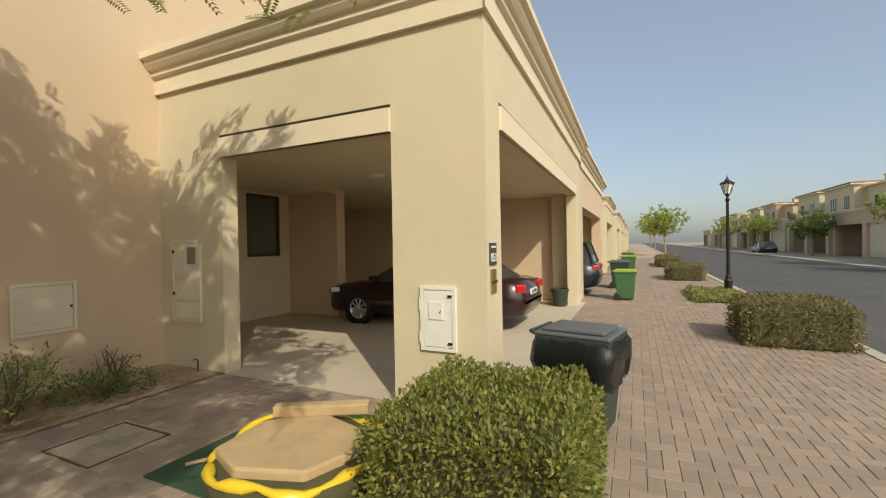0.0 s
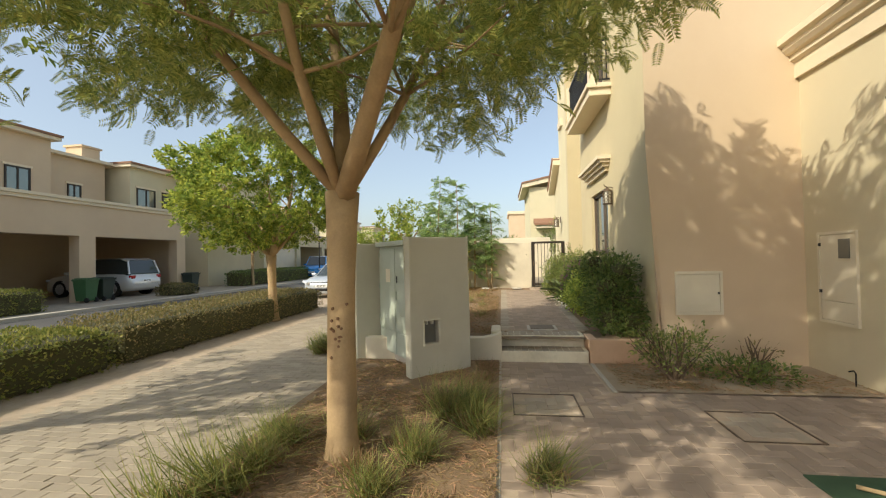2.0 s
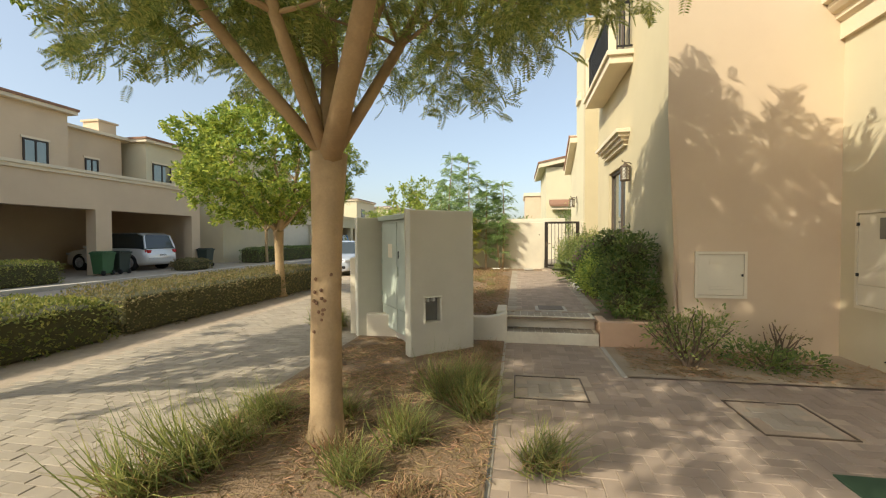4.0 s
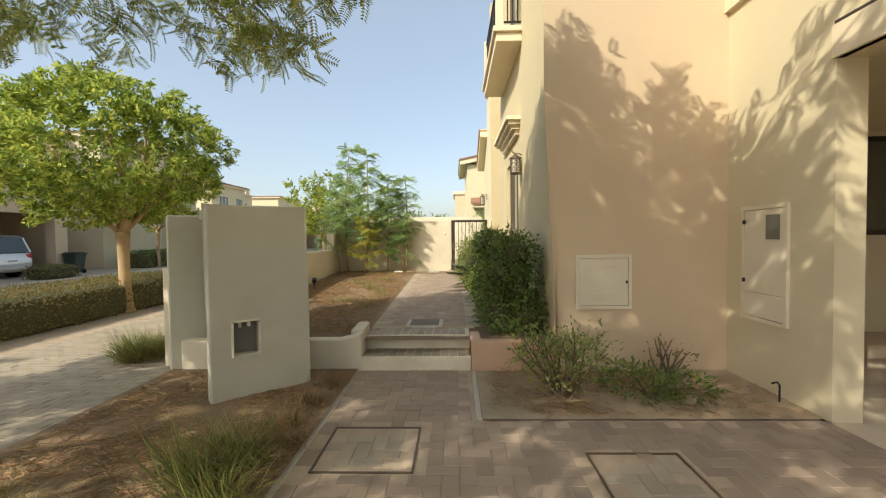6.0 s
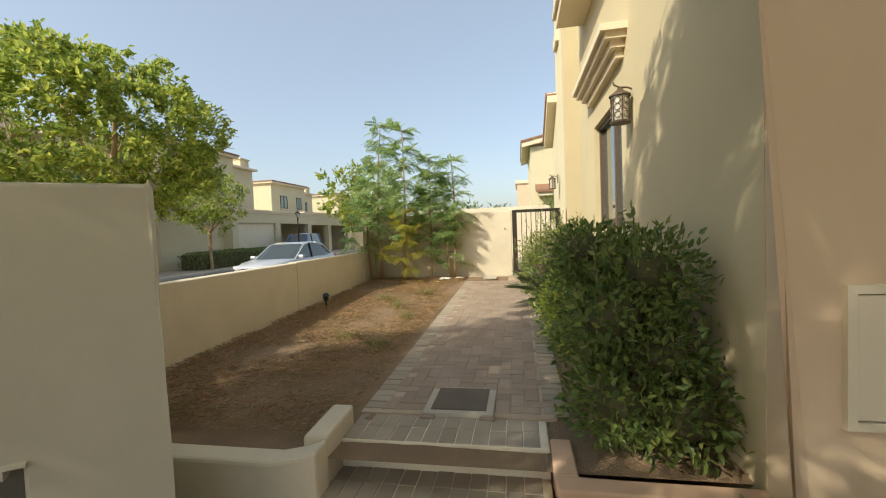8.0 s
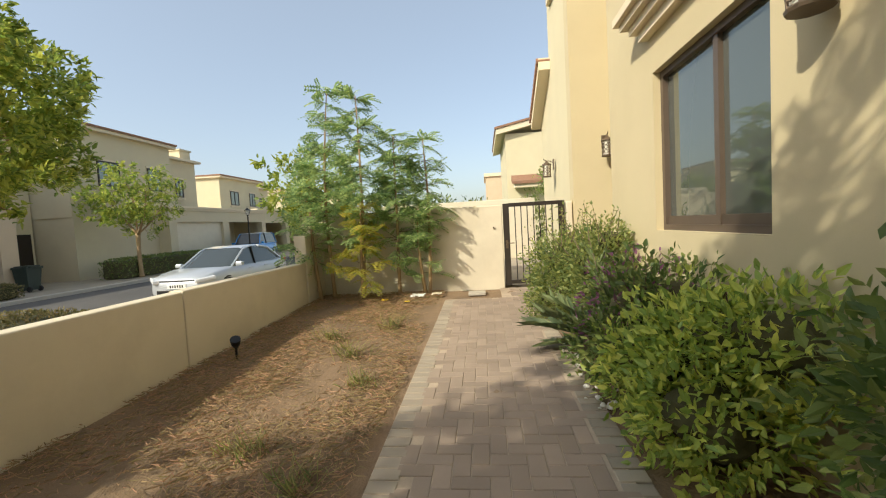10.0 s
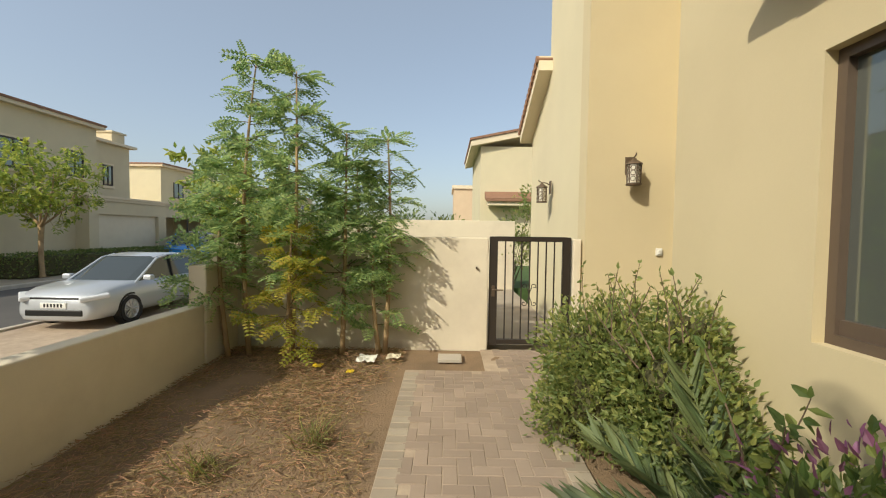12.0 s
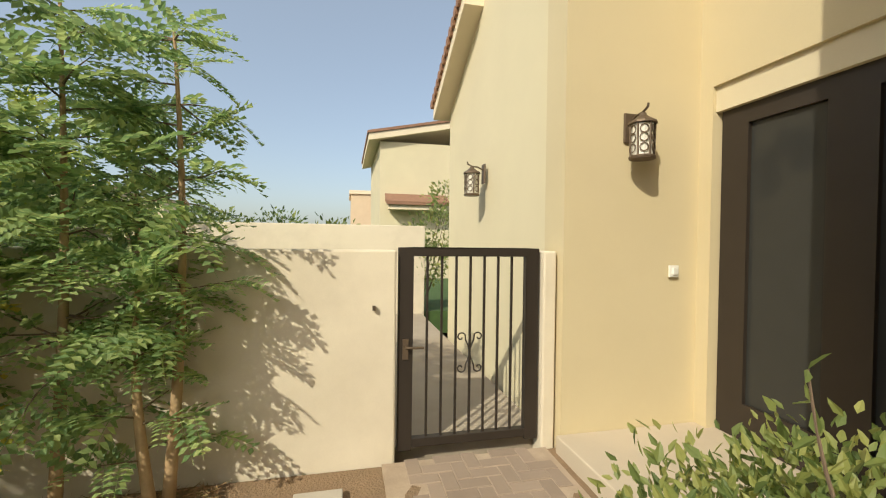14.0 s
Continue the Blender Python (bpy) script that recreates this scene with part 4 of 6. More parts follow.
shrub("shrub", (-21.0, -1.0, 0.4), [(-21, -2.6, 2.0, 0.9), (-21, -1.2, 2.1, 0.8), (-21.2, 0.0, 2.0, 0.7)], 41, BUSHM, 1600, 0.14, LEAF, "dark green shrubs beyond the far garden wall")
shrub("shrub", (-20.0, 1.9, 0.4), [(-20, 2.3, 2.2, 0.7), (-19.6, 2.0, 1.6, 0.6), (-20.2, 2.6, 3.0, 0.5)], 42, OLIVEM, 1300, 0.11, LEAF, "loose tall shrub beyond the far garden wall", cores=False)

# ---- grass tufts, dead grass, pebbles ----
def tuft(x, y, z, n, ln, seed, label, material=GRASSM, group="grass tufts"):
    r = random.Random(seed)
    t = thing("grass_tuft", (x, y, z), label, "grass", group)
    for nm, m_, k in (("foliage", material, n), ("dry_foliage", STRAW, n // 3)):
        mats = []
        for _ in range(k):
            a = r.uniform(0, 6.283)
            d = Vector((math.cos(a), math.sin(a), r.uniform(0.5, 2.4))).normalized()
            q = ln * (r.uniform(0.5, 1.1) if m_ is not STRAW else r.uniform(0.3, 0.7))
            mats.append(Matrix.Translation((x + r.gauss(0, 0.07), y + r.gauss(0, 0.07), z)) @ rot_to(d, r.uniform(0, 0.3)) @ Matrix.Diagonal((0.36, q, q, 1)))
        part(nm, scatter(B(), *BLADE, mats), m_, t)


for k, (x, y, s) in enumerate([(-2.35, -2.15, 0.6), (-2.7, -2.1, 0.5), (-3.15, -2.15, 0.4), (-2.1, -2.3, 0.5), (-3.85, -0.85, 0.5), (-4.05, -0.65, 0.45), (-3.5, -0.5, 0.48), (-2.95, -0.95, 0.42), (-3.3, -1.6, 0.36), (-2.78, 0.0, 0.34), (-2.45, -1.15, 0.3), (-6.45, -3.2, 0.48), (-6.55, -3.1, 0.45), (-6.4, -3.3, 0.42), (-6.95, -3.25, 0.36)]):
    tuft(x, y, 0.02, 230, s * 1.1, 60 + k, "arching tuft of ornamental grass in the dry bed")
for k, (x, y, s) in enumerate([(-4.6, -0.6, 0.34), (-5.05, -0.55, 0.3), (-5.5, -0.5, 0.3), (-4.3, -0.5, 0.26), (-2.75, -1.35, 0.3), (-3.25, -1.1, 0.28), (-2.3, -0.75, 0.22)]):
    tuft(x, y, 0.02, 150, s, 130 + k, "dry straw-coloured grass tuft in the bed", STRAW)
for k, (x, y, s) in enumerate([(-7.6, -0.75, 0.25), (-8.9, -0.8, 0.22), (-9.6, -1.1, 0.3), (-10.6, -0.9, 0.3), (-10.2, -1.5, 0.25), (-7.9, -1.2, 0.22)]):
    tuft(x, y, gz(x) - 0.03, 70, s, 90 + k, "thin weed growing in the dry soil", group="garden weeds")


def litter(name, x0, x1, y0, y1, zf, n, seed, label, lo=0.04, hi=0.15, mt=None):
    r = random.Random(seed)
    mats = []
    for _ in range(n):
        x, y = r.uniform(x0, x1), r.uniform(y0, y1)
        if noise.noise(Vector((x * 1.3, y * 1.3, seed))) < r.uniform(-0.5, 0.35):
            continue
        a = r.uniform(0, 6.28)
        d = Vector((math.cos(a), math.sin(a), r.uniform(-0.05, 0.35))).normalized()
        q = r.uniform(lo, hi)
        mats.append(Matrix.Translation((x, y, zf(x) + 0.012)) @ rot_to(d, r.uniform(0, 3)) @ Matrix.Diagonal((0.27, q, q, 1)))
    return solo(name, scatter(B(), *BLADE, mats), mt or STRAW, label, "dead grass", kind="stuff")


litter("dead_grass", -13.4, -6.4, -2.56, -0.4, gz, 52000, 2, "dead straw-coloured grass over the garden soil", 0.025, 0.095)
litter("dead_grass", -5.9, -1.4, -2.4, -0.35, lambda x: 0.02, 24000, 3, "dead straw-coloured grass over the tree bed", 0.03, 0.11)
litter("dead_grass", -5.95, -4.8, 1.1, 3.7, lambda x: 0.008, 5000, 4, "dead twigs and straw over the sandy bed")
litter("fallen_leaves", -13.4, -9.6, -2.5, -0.4, lambda x: gz(x), 500, 7, "fallen yellow leaves on the garden soil", 0.03, 0.05, YELLOWLEAF)
rp = random.Random(9)
pb = B()
for k in range(55):
    x = -9.0 - 1.7 * rp.random()
    y = 1.05 + rp.gauss(0.03, 0.05)
    s = rp.uniform(0.012, 0.028)
    pb.lathe([(0.001, -s * 0.6), (s * 0.8, -s * 0.3), (s, 0.05 * s), (s * 0.7, s * 0.45), (0.001, s * 0.6)], (x, y, gz(x) + s * 0.3), 6)
solo("pebble_edging", pb, PEBBLE, "white pebbles edging the garden path", "pebbles", kind="stuff", smooth=True)


# ---- utility cabinet between two rendered fins ----
cu, cv = Vector((-0.613, 0.79, 0)), Vector((-0.79, -0.613, 0))
CO = Vector((-5.03, -1.457, 0))
CM = Matrix(((cu.x, cv.x, 0, CO.x), (cu.y, cv.y, 0, CO.y), (0, 0, 1, 0), (0, 0, 0, 1)))


def cbox(b, u0, u1, v0, v1, z0, z1):
    return b.box(u0, u1, v0, v1, z0, z1, CM)


enc = thing("utility_enclosure", tuple(CO), "rendered fin walls sheltering a street utility cabinet", "utility enclosure")
fin = B().slab("x", 0.0, 0.13, (0, 0.89), (-0.1, 1.83), [(0.2, 0.42, 0.43, 0.735)])
fin.v = [tuple(CM @ Vector((p[1], p[0], p[2]))) for p in fin.v]
part("fin_wall", fin, GREYREN, enc, bevel=0.018)
part("recess_back", cbox(B(), 0.17, 0.45, 0.1, 0.15, 0.4, 0.765), SIGHTM, enc, "dull grey plate behind the square recess")
for u in (0.25, 0.33):
    part("recess_clip", cbox(B(), u, u + 0.025, 0.03, 0.098, 0.68, 0.73), WHITEM, enc, "small white clip")
part("fin_wall", cbox(B(), -0.22, 0.6, 1.5, 1.63, -0.1, 1.8), GREYREN, enc, bevel=0.018)
cab = thing("utility_cabinet", tuple(CO + cv * 0.8), "grey-green steel utility cabinet with louvred doors", "cabinet")
part("plinth", cbox(B(), 0.24, 0.66, 0.2, 1.44, -0.1, 0.14), KERB, cab)
part("plinth_toe", cbox(B(), 0.1, 0.24, 1.2, 1.44, -0.1, 0.12), KERB, cab)
part("body", cbox(B(), 0.17, 0.7, 0.16, 1.46, 0.14, 1.74), CABM, cab, bevel=0.008)
part("roof", cbox(B(), 0.1, 0.74, 0.14, 1.48, 1.74, 1.81), CABM, cab, "dull grey steel cap", bevel=0.012)
for v0, v1 in ((0.2, 0.8), (0.82, 1.42)):
    d = part("door", cbox(B(), 0.145, 0.168, v0, v1, 0.5, 1.70), CABM, cab, bevel=0.005)
    part("lower_panel", cbox(B(), 0.15, 0.168, v0, v1, 0.16, 0.48), CABM, cab, bevel=0.005)
    for zz in (0.62, 1.1, 1.58):
        part("hinge", cbox(B(), 0.13, 0.145, v0 + 0.005 if v0 < 0.5 else v1 - 0.025, v0 + 0.025 if v0 < 0.5 else v1 - 0.005, zz, zz + 0.07), CABM, d)
    if v0 < 0.5:
        part("badge", cbox(B(), 0.138, 0.146, 0.27, 0.47, 1.5, 1.55), BLACKM, d, "dark maker's strip")
        part("keyhole", cbox(B(), 0.138, 0.146, 0.72, 0.75, 1.2, 1.3), BLACKM, d)
        part("handle", cbox(B(), 0.12, 0.146, 0.74, 0.77, 0.95, 1.08), CABM, d, bevel=0.006)
    else:
        part("notice", cbox(B(), 0.139, 0.146, 0.98, 1.14, 1.2, 1.4), PANELM, d, "faded paper notice")


# ---- wall panels and meter boxes ----
def wall_panel(name, axis, plane, u0, u1, z0, z1, out, material, label, split=None, window=None, latches=(), proud=0.03):
    """A framed steel hatch flush on a wall."""
    def bx(a, b_, c, d, p0, p1):
        p0, p1 = sorted((plane + out * p0, plane + out * p1))
        return (a, b_, p0, p1, c, d) if axis == "y" else (p0, p1, a, b_, c, d)
    t = thing(name, ((u0 + u1) / 2, plane, z0) if axis == "y" else (plane, (u0 + u1) / 2, z0), label, "meter box")
    b = B()
    for a in ((u0, u1, z0, z0 + 0.035), (u0, u1, z1 - 0.035, z1), (u0, u0 + 0.035, z0 + 0.035, z1 - 0.035), (u1 - 0.035, u1, z0 + 0.035, z1 - 0.035)):
        b.box(*bx(*a, 0, proud))
    part("frame", b, material, t)
    zs = [z0 + 0.038, *( [split] if split else []), z1 - 0.038]
    for i in range(len(zs) - 1):
        dd = part("door", B().box(*bx(u0 + 0.038, u1 - 0.038, zs[i] + 0.003, zs[i + 1] - 0.003, 0, proud * 0.75)), material, t, bevel=0.003)
        if i == len(zs) - 2:
            if window:
                part("sight_glass", B().box(*bx(*window, proud * 0.75, proud * 0.75 + 0.01)), SIGHTM, dd, "dull grey sight window")
            for q in latches:
                part("latch", B().box(*bx(*q, proud * 0.75, proud * 0.75 + 0.018)), BLACKM, dd)
    return t


pn = wall_panel("wall_hatch", "x", PX, 2.08, 2.685, 0.70, 1.295, 1, PANELM, "cream louvred steel hatch on the villa wall", latches=((2.62, 2.635, 0.98, 1.01),))
for k in range(2):
    part("louvre", B().box(PX + 0.022, PX + 0.032, 2.25, 2.53, 0.8 + k * 0.035, 0.81 + k * 0.035), PANELM, pn)
    part("louvre", B().box(PX + 0.022, PX + 0.032, 2.25, 2.53, 1.12 + k * 0.035, 1.13 + k * 0.035), PANELM, pn)
wall_panel("meter_box", "y", FY, -5.72, -5.13, 0.655, 1.775, -1, PANELM, "tall cream meter box with a sight window", split=0.93, window=(-5.38, -5.22, 1.45, 1.68), latches=((-5.69, -5.665, 1.6, 1.64), (-5.69, -5.665, 1.02, 1.06)))
mb = wall_panel("meter_box", "y", FY, -1.76, -1.37, 0.585, 1.235, -1, WHITEM, "white enamel meter box with corner latches", latches=((-1.45, -1.41, 1.13, 1.15), (-1.45, -1.41, 0.66, 0.68)))
part("inspection_flap", B().box(-1.665, -1.505, FY - 0.034, FY - 0.024, 0.9, 1.08), WHITEM, mb, bevel=0.004)
part("flap_key", B().tube([(-1.54, FY - 0.04, 0.97), (-1.525, FY - 0.04, 0.995)], 0.006, 6), BLACKM, mb)
part("hinge", B().tube([(-1.77, FY - 0.02, 1.0), (-1.77, FY - 0.02, 1.12)], 0.01, 8), WHITEM, mb)
part("hinge", B().tube([(-1.77, FY - 0.02, 0.66), (-1.77, FY - 0.02, 0.78)], 0.01, 8), WHITEM, mb)


def lettering(text, size, m, material, parent, name):
    cu_ = bpy.data.curves.new(name, "FONT")
    cu_.body, cu_.size, cu_.extrude, cu_.align_x = text, size, 0.002, "CENTER"
    ob = new("tmp_text", cu_)
    me = bpy.data.meshes.new_from_object(ob)
    bpy.data.objects.remove(ob)
    me.transform(m)
    w = Vector(parent["base"])
    me.transform(Matrix.Translation(-w))
    me.materials.append(material)
    o2 = new(name, me)
    o2.parent = parent
    return o2


sg = solo("house_number_sign", B().box(FX, FX + 0.015, 3.79, 3.99, 1.44, 1.66), SIGNM, "dark house number plate reading 053", "sign", bevel=0.003, base=(FX, 3.89, 1.44))
lettering("053", 0.12, pose(FX + 0.017, 3.89, 1.475, 90, 0, 90), WHITEM, sg, "number")
part("text_bar", B().box(FX + 0.015, FX + 0.018, 3.82, 3.96, 1.61, 1.63), WHITEM, sg)
s2_ = solo("brass_plate", B().box(FX, FX + 0.02, 3.82, 3.96, 1.16, 1.4), BRASS, "aged brass plaque with two tiles on the pillar", "plaque", bevel=0.003, base=(FX, 3.89, 1.16))
part("strip", B().box(FX + 0.02, FX + 0.03, 3.81, 3.97, 1.26, 1.29), SIGNM, s2_)


# ---- wall lanterns ----
def lantern(p, out, label):
    """A bracketed lantern: back plate, arm with a curl, roof, cage and frosted panes. out: the way off the wall."""
    x, y, z = p
    ox, oy = out
    t = thing("wall_lantern", (x, y, z), label, "wall lamp", "wall lanterns")
    sx, sy = -oy, ox
    def bx(a0, a1, s0, s1, z0, z1):
        xs = sorted((x + ox * a0 + sx * s0, x + ox * a1 + sx * s1))
        ys = sorted((y + oy * a0 + sy * s0, y + oy * a1 + sy * s1))
        return (*xs, *ys, z + z0, z + z1)
    part("back_plate", B().box(*bx(0, 0.02, -0.05, 0.05, 0.02, 0.24)), BRONZEL, t, bevel=0.006)
    part("arm", B().tube([(x + ox * a, y + oy * a, z + h) for a, h in ((0.01, 0.17), (0.08, 0.205), (0.15, 0.21), (0.2, 0.235), (0.205, 0.26))], 0.009, 8), BRONZEL, t)
    c = (x + ox * 0.15, y + oy * 0.15)
    part("roof", B().lathe([(0.02, 0.205), (0.03, 0.185), (0.055, 0.165), (0.095, 0.14), (0.1, 0.125), (0.03, 0.12)], (*c, z), 12), BRONZEL, t)
    part("glass", B().lathe([(0.07, -0.1), (0.076, 0.12)], (*c, z), 12), FROST, t, "frosted pale glass")
    cg = B()
    for k in range(6):
        a = k * math.pi / 3
        cg.tube([(c[0] + 0.076 * math.cos(a), c[1] + 0.076 * math.sin(a), z - 0.11), (c[0] + 0.083 * math.cos(a), c[1] + 0.083 * math.sin(a), z + 0.125)], 0.007, 6)
        for h in (-0.05, 0.02, 0.08):
            a2 = a + math.pi / 6
            ring = [(c[0] + 0.078 * math.cos(a2) + 0.028 * math.cos(q) * -math.sin(a2), c[1] + 0.078 * math.sin(a2) + 0.028 * math.cos(q) * math.cos(a2), z + h + 0.03 * math.sin(q)) for q in (2 * math.pi * i / 8 for i in range(9))]
            cg.tube(ring, 0.0045, 4)
    part("cage", cg, BRONZEL, t)
    part("base_ring", B().lathe([(0.088, -0.125), (0.092, -0.11), (0.085, -0.1), (0.02, -0.1)], (*c, z), 12), BRONZEL, t)
    return t


lantern((-7.6, HY, 2.62), (0, -1), "bronze caged wall lantern beside the window")
lantern((-13.43, 2.36, 2.76), (1, 0), "bronze caged wall lantern on the porch wall")
lantern((-15.25, 1.84, 2.68), (0, -1), "bronze caged wall lantern on the far gable wall")


# ---- garden gate ----
gt = thing("garden_gate", (-12.94, 1.14, 0.55), "dark brown metal bar gate with a scroll ornament", "gate")
part("gate_frame", B().box(-12.97, -12.91, 0.62, 0.72, 0.56, 1.97).box(-12.97, -12.91, 1.56, 1.66, 0.56, 1.97).box(-12.97, -12.91, 0.72, 1.56, 1.91, 1.97).box(-12.97, -12.91, 0.72, 1.56, 0.58, 0.64), DARKBR, gt, bevel=0.004)
for k in range(7):
    y = 0.72 + 0.84 * (k + 1) / 8
    part("bar", B().box(-12.948, -12.932, y - 0.008, y + 0.008, 0.64, 1.91), DARKBR, gt)


def scroll(b, y, z, sy, sz, r=0.055):
    pts = [(-12.94, y + sy * (q[0]), z + sz * q[1]) for q in [(0.0, 0.0), (0.012, 0.05), (0.03, 0.09)] + [(0.045 + r * 0.65 * (1 - i / 14) * math.cos(2.6 - i * 0.5) + 0.02, 0.11 + r * 0.65 * (1 - i / 14) * math.sin(2.6 - i * 0.5)) for i in range(12)]]
    return b.tube(pts, 0.0055, 5)


for sy in (-1, 1):
    for sz in (-1, 1):
        part("scroll", scroll(B(), 1.14, 1.22, sy, sz), DARKBR, gt)
hd = part("lock_plate", B().box(-12.91, -12.9, 0.65, 0.69, 1.2, 1.34), BRONZEL, gt)
part("handle", B().tube([(-12.9, 0.67, 1.29), (-12.86, 0.67, 1.29), (-12.855, 0.7, 1.29), (-12.855, 0.79, 1.288)], 0.009, 8), BRONZEL, hd)
solo("wall_hook", B().box(-13.48, -13.455, 0.48, 0.5, 1.57, 1.6), BRONZEL, "small metal fixing on the gate wall", "hook")

# ---- garden spike light and tap ----
sl = thing("spike_light", (-9.6, -2.3, gz(-9.6)), "small black garden spike light by the wall", "garden light")
part("spike", B().tube([(-9.6, -2.3, gz(-9.6) - 0.04), (-9.6, -2.3, gz(-9.6) + 0.12)], 0.012, 8), BLACKM, sl)
part("head", B().lathe([(0.03, -0.05), (0.045, 0.0), (0.05, 0.06), (0.035, 0.062)], (-9.6, -2.3, gz(-9.6) + 0.15), 12, axis=(0.5, 0.3, 0.8)), BLACKM, sl)
tp = thing("standpipe", (-5.1, 3.62, 0), "thin grey tap pipe at the wall foot", "tap")
part("pipe", B().tube([(-5.1, 3.62, 0), (-5.1, 3.62, 0.16), (-5.1, 3.6, 0.19), (-5.1, 3.55, 0.18)], 0.008, 8), BLACKM, tp)

# ---- wrapped slab heap on green matting ----
solo("turf_mat", B().box(-3.02, -1.4, 1.75, 3.3, -0.02, 0.012), TURF, "dark green matting on the paving", "mat")
hp = thing("covered_planter", (-1.95, 2.15, 0), "low round planter wrapped in yellow plastic under a sandstone slab", "planter")
part("drum", B().lathe([(0.56, 0.0), (0.6, 0.1), (0.6, 0.2), (0.5, 0.22)], (-1.95, 2.2, 0), 24), CORE, hp, smooth=True)
yb, rr2 = B(), random.Random(4)
ring = []
for k in range(40):
    a = 2 * math.pi * k / 40
    ring.append((-1.95 + (0.58 + 0.03 * math.sin(5 * a)) * math.cos(a), 2.2 + (0.58 + 0.03 * math.cos(7 * a)) * math.sin(a), 0.22 + 0.03 * math.sin(3 * a) + rr2.uniform(-0.012, 0.012)))
yb.tube(ring + ring[:1], [0.032 + 0.014 * math.sin(k * 1.7) for k in range(41)], 8, False)
part("yellow_wrap", yb, YELLOW, hp, "crumpled yellow plastic", smooth=True)
part("sandstone_slab", B().prism([(-2.4, 1.86), (-2.05, 1.72), (-1.6, 1.86), (-1.48, 2.2), (-1.62, 2.5), (-2.2, 2.66), (-2.45, 2.3)], 0.2, 0.285, "z"), STONEM, hp, "tan sandstone slab", bevel=0.02)
part("sandstone_offcut", B().box(-0.38, 0.38, -0.05, 0.05, 0, 0.09, pose(-2.1, 2.6, 0.285, 4, 0, 28)), STONEM, hp, bevel=0.012)
part("timber_strip", B().tube([(-2.85, 1.95, 0.03), (-2.55, 2.35, 0.04)], 0.014, 6), STONEM, hp)


# ---- wheelie bins ----
def bin_(x, y, z, rot, body, lid, label, bag=False, s=1.0):
    t = thing("wheelie_bin", (x, y, z), label, "bin", "wheelie bins")
    m = pose(x, y, z, 0, 0, rot) @ Matrix.Scale(s, 4)
    b = B()
    lo, hi = 0.22, 0.29
    v = [m @ Vector((sx * w, sy * w * 1.1, h)) for w, h in ((lo, 0.06), (hi, 0.92)) for sx, sy in ((-1, -1), (1, -1), (1, 1), (-1, 1))]
    b.add(v, [(3, 2, 1, 0), (4, 5, 6, 7), (0, 1, 5, 4), (1, 2, 6, 5), (2, 3, 7, 6), (3, 0, 4, 7)])
    part("body", b, body, t, bevel=0.02)
    part("rim", B().box(-0.31, 0.31, -0.34, 0.34, 0.88, 0.93, m), body, t, bevel=0.01)
    part("lid", B().box(-0.3, 0.3, -0.34, 0.36, 0.93, 0.965, m).box(-0.24, 0.24, -0.28, 0.3, 0.965, 1.0, m), lid, t, bevel=0.014)
    part("handle", B().tube([m @ Vector((-0.24, 0.36, 0.93)), m @ Vector((-0.24, 0.41, 0.95)), m @ Vector((0.24, 0.41, 0.95)), m @ Vector((0.24, 0.36, 0.93))], 0.016, 8), body, t)
    for sx in (-0.2, 0.2):
        part("wheel", B().lathe([(0.02, -0.03), (0.1, -0.03), (0.1, 0.03), (0.02, 0.03)], m @ Vector((sx, 0.26, 0.1)), 14, axis=m.to_3x3() @ Vector((1, 0, 0))), TYRE, t)
    if bag:
        bb = B()
        n = 36
        rings = []
        r = random.Random(8)
        for h, k in ((0.9, 1.02), (0.84, 1.12), (0.72, 1.16), (0.6, 1.05), (0.52, 1.06)):
            rings.append([m @ Vector((0.3 * k * max(-1, min(1, 1.35 * math.cos(a))) + r.uniform(-0.02, 0.02), 0.33 * k * max(-1, min(1, 1.35 * math.sin(a))) + r.uniform(-0.02, 0.02), h + r.uniform(-0.03, 0.03))) for a in (2 * math.pi * i / n for i in range(n))])
        bb.add([q for g in rings for q in g], [(i * n + k, i * n + (k + 1) % n, (i + 1) * n + (k + 1) % n, (i + 1) * n + k) for i in range(4) for k in range(n)])
        part("refuse_bag", bb, BAGM, t, "glossy black refuse bag skirt", smooth=True)


bin_(-0.2, 3.75, 0, 78, BINM, BINLID, "dark wheelie bin with a grey lid and black bag", True, 0.92)
bin_(-0.05, 13.0, 0.0, 90, BINGREEN, BINYEL, "green wheelie bin with a lime lid", False, 0.88)
bin_(-0.3, 16.2, 0.02, 90, BINM, BINLID, "dark wheelie bin beside the drive")
bin_(-0.1, 22.0, 0.04, 90, BINGREEN, BINYEL, "green wheelie bin with a lime lid")
bin_(-0.2, 27.0, 0.06, 90, BINGREEN, BINGREEN, "green wheelie bin beside the drive")
bin_(-14.85, -17.3, 0, 0, BINGREEN, BINGREEN, "green wheelie bin across the street")
bin_(-15.6, -17.3, 0, 0, BINM, BINM, "dark wheelie bin across the street")
bin_(-20.6, -17.2, 0, 0, BINM, BINM, "dark wheelie bin across the street")
bx_ = thing("storage_box", (-7.6, 8.9, 0), "dark plastic storage box in the carport", "storage box")
part("body", B().box(-8.1, -7.2, 8.5, 9.2, 0, 0.75), BINM, bx_, bevel=0.02)
part("lid", B().box(-8.15, -7.15, 8.45, 9.25, 0.75, 0.82), BLACKM, bx_, bevel=0.02)
pt_ = thing("pot", (-1.6, 11.2, 0), "dark plastic plant pot in the carport", "pot")
part("pot_body", B().lathe([(0.16, 0), (0.22, 0.4), (0.24, 0.4), (0.24, 0.46), (0.2, 0.46), (0.18, 0.3)], (-1.6, 11.2, 0), 16), BINM, pt_)
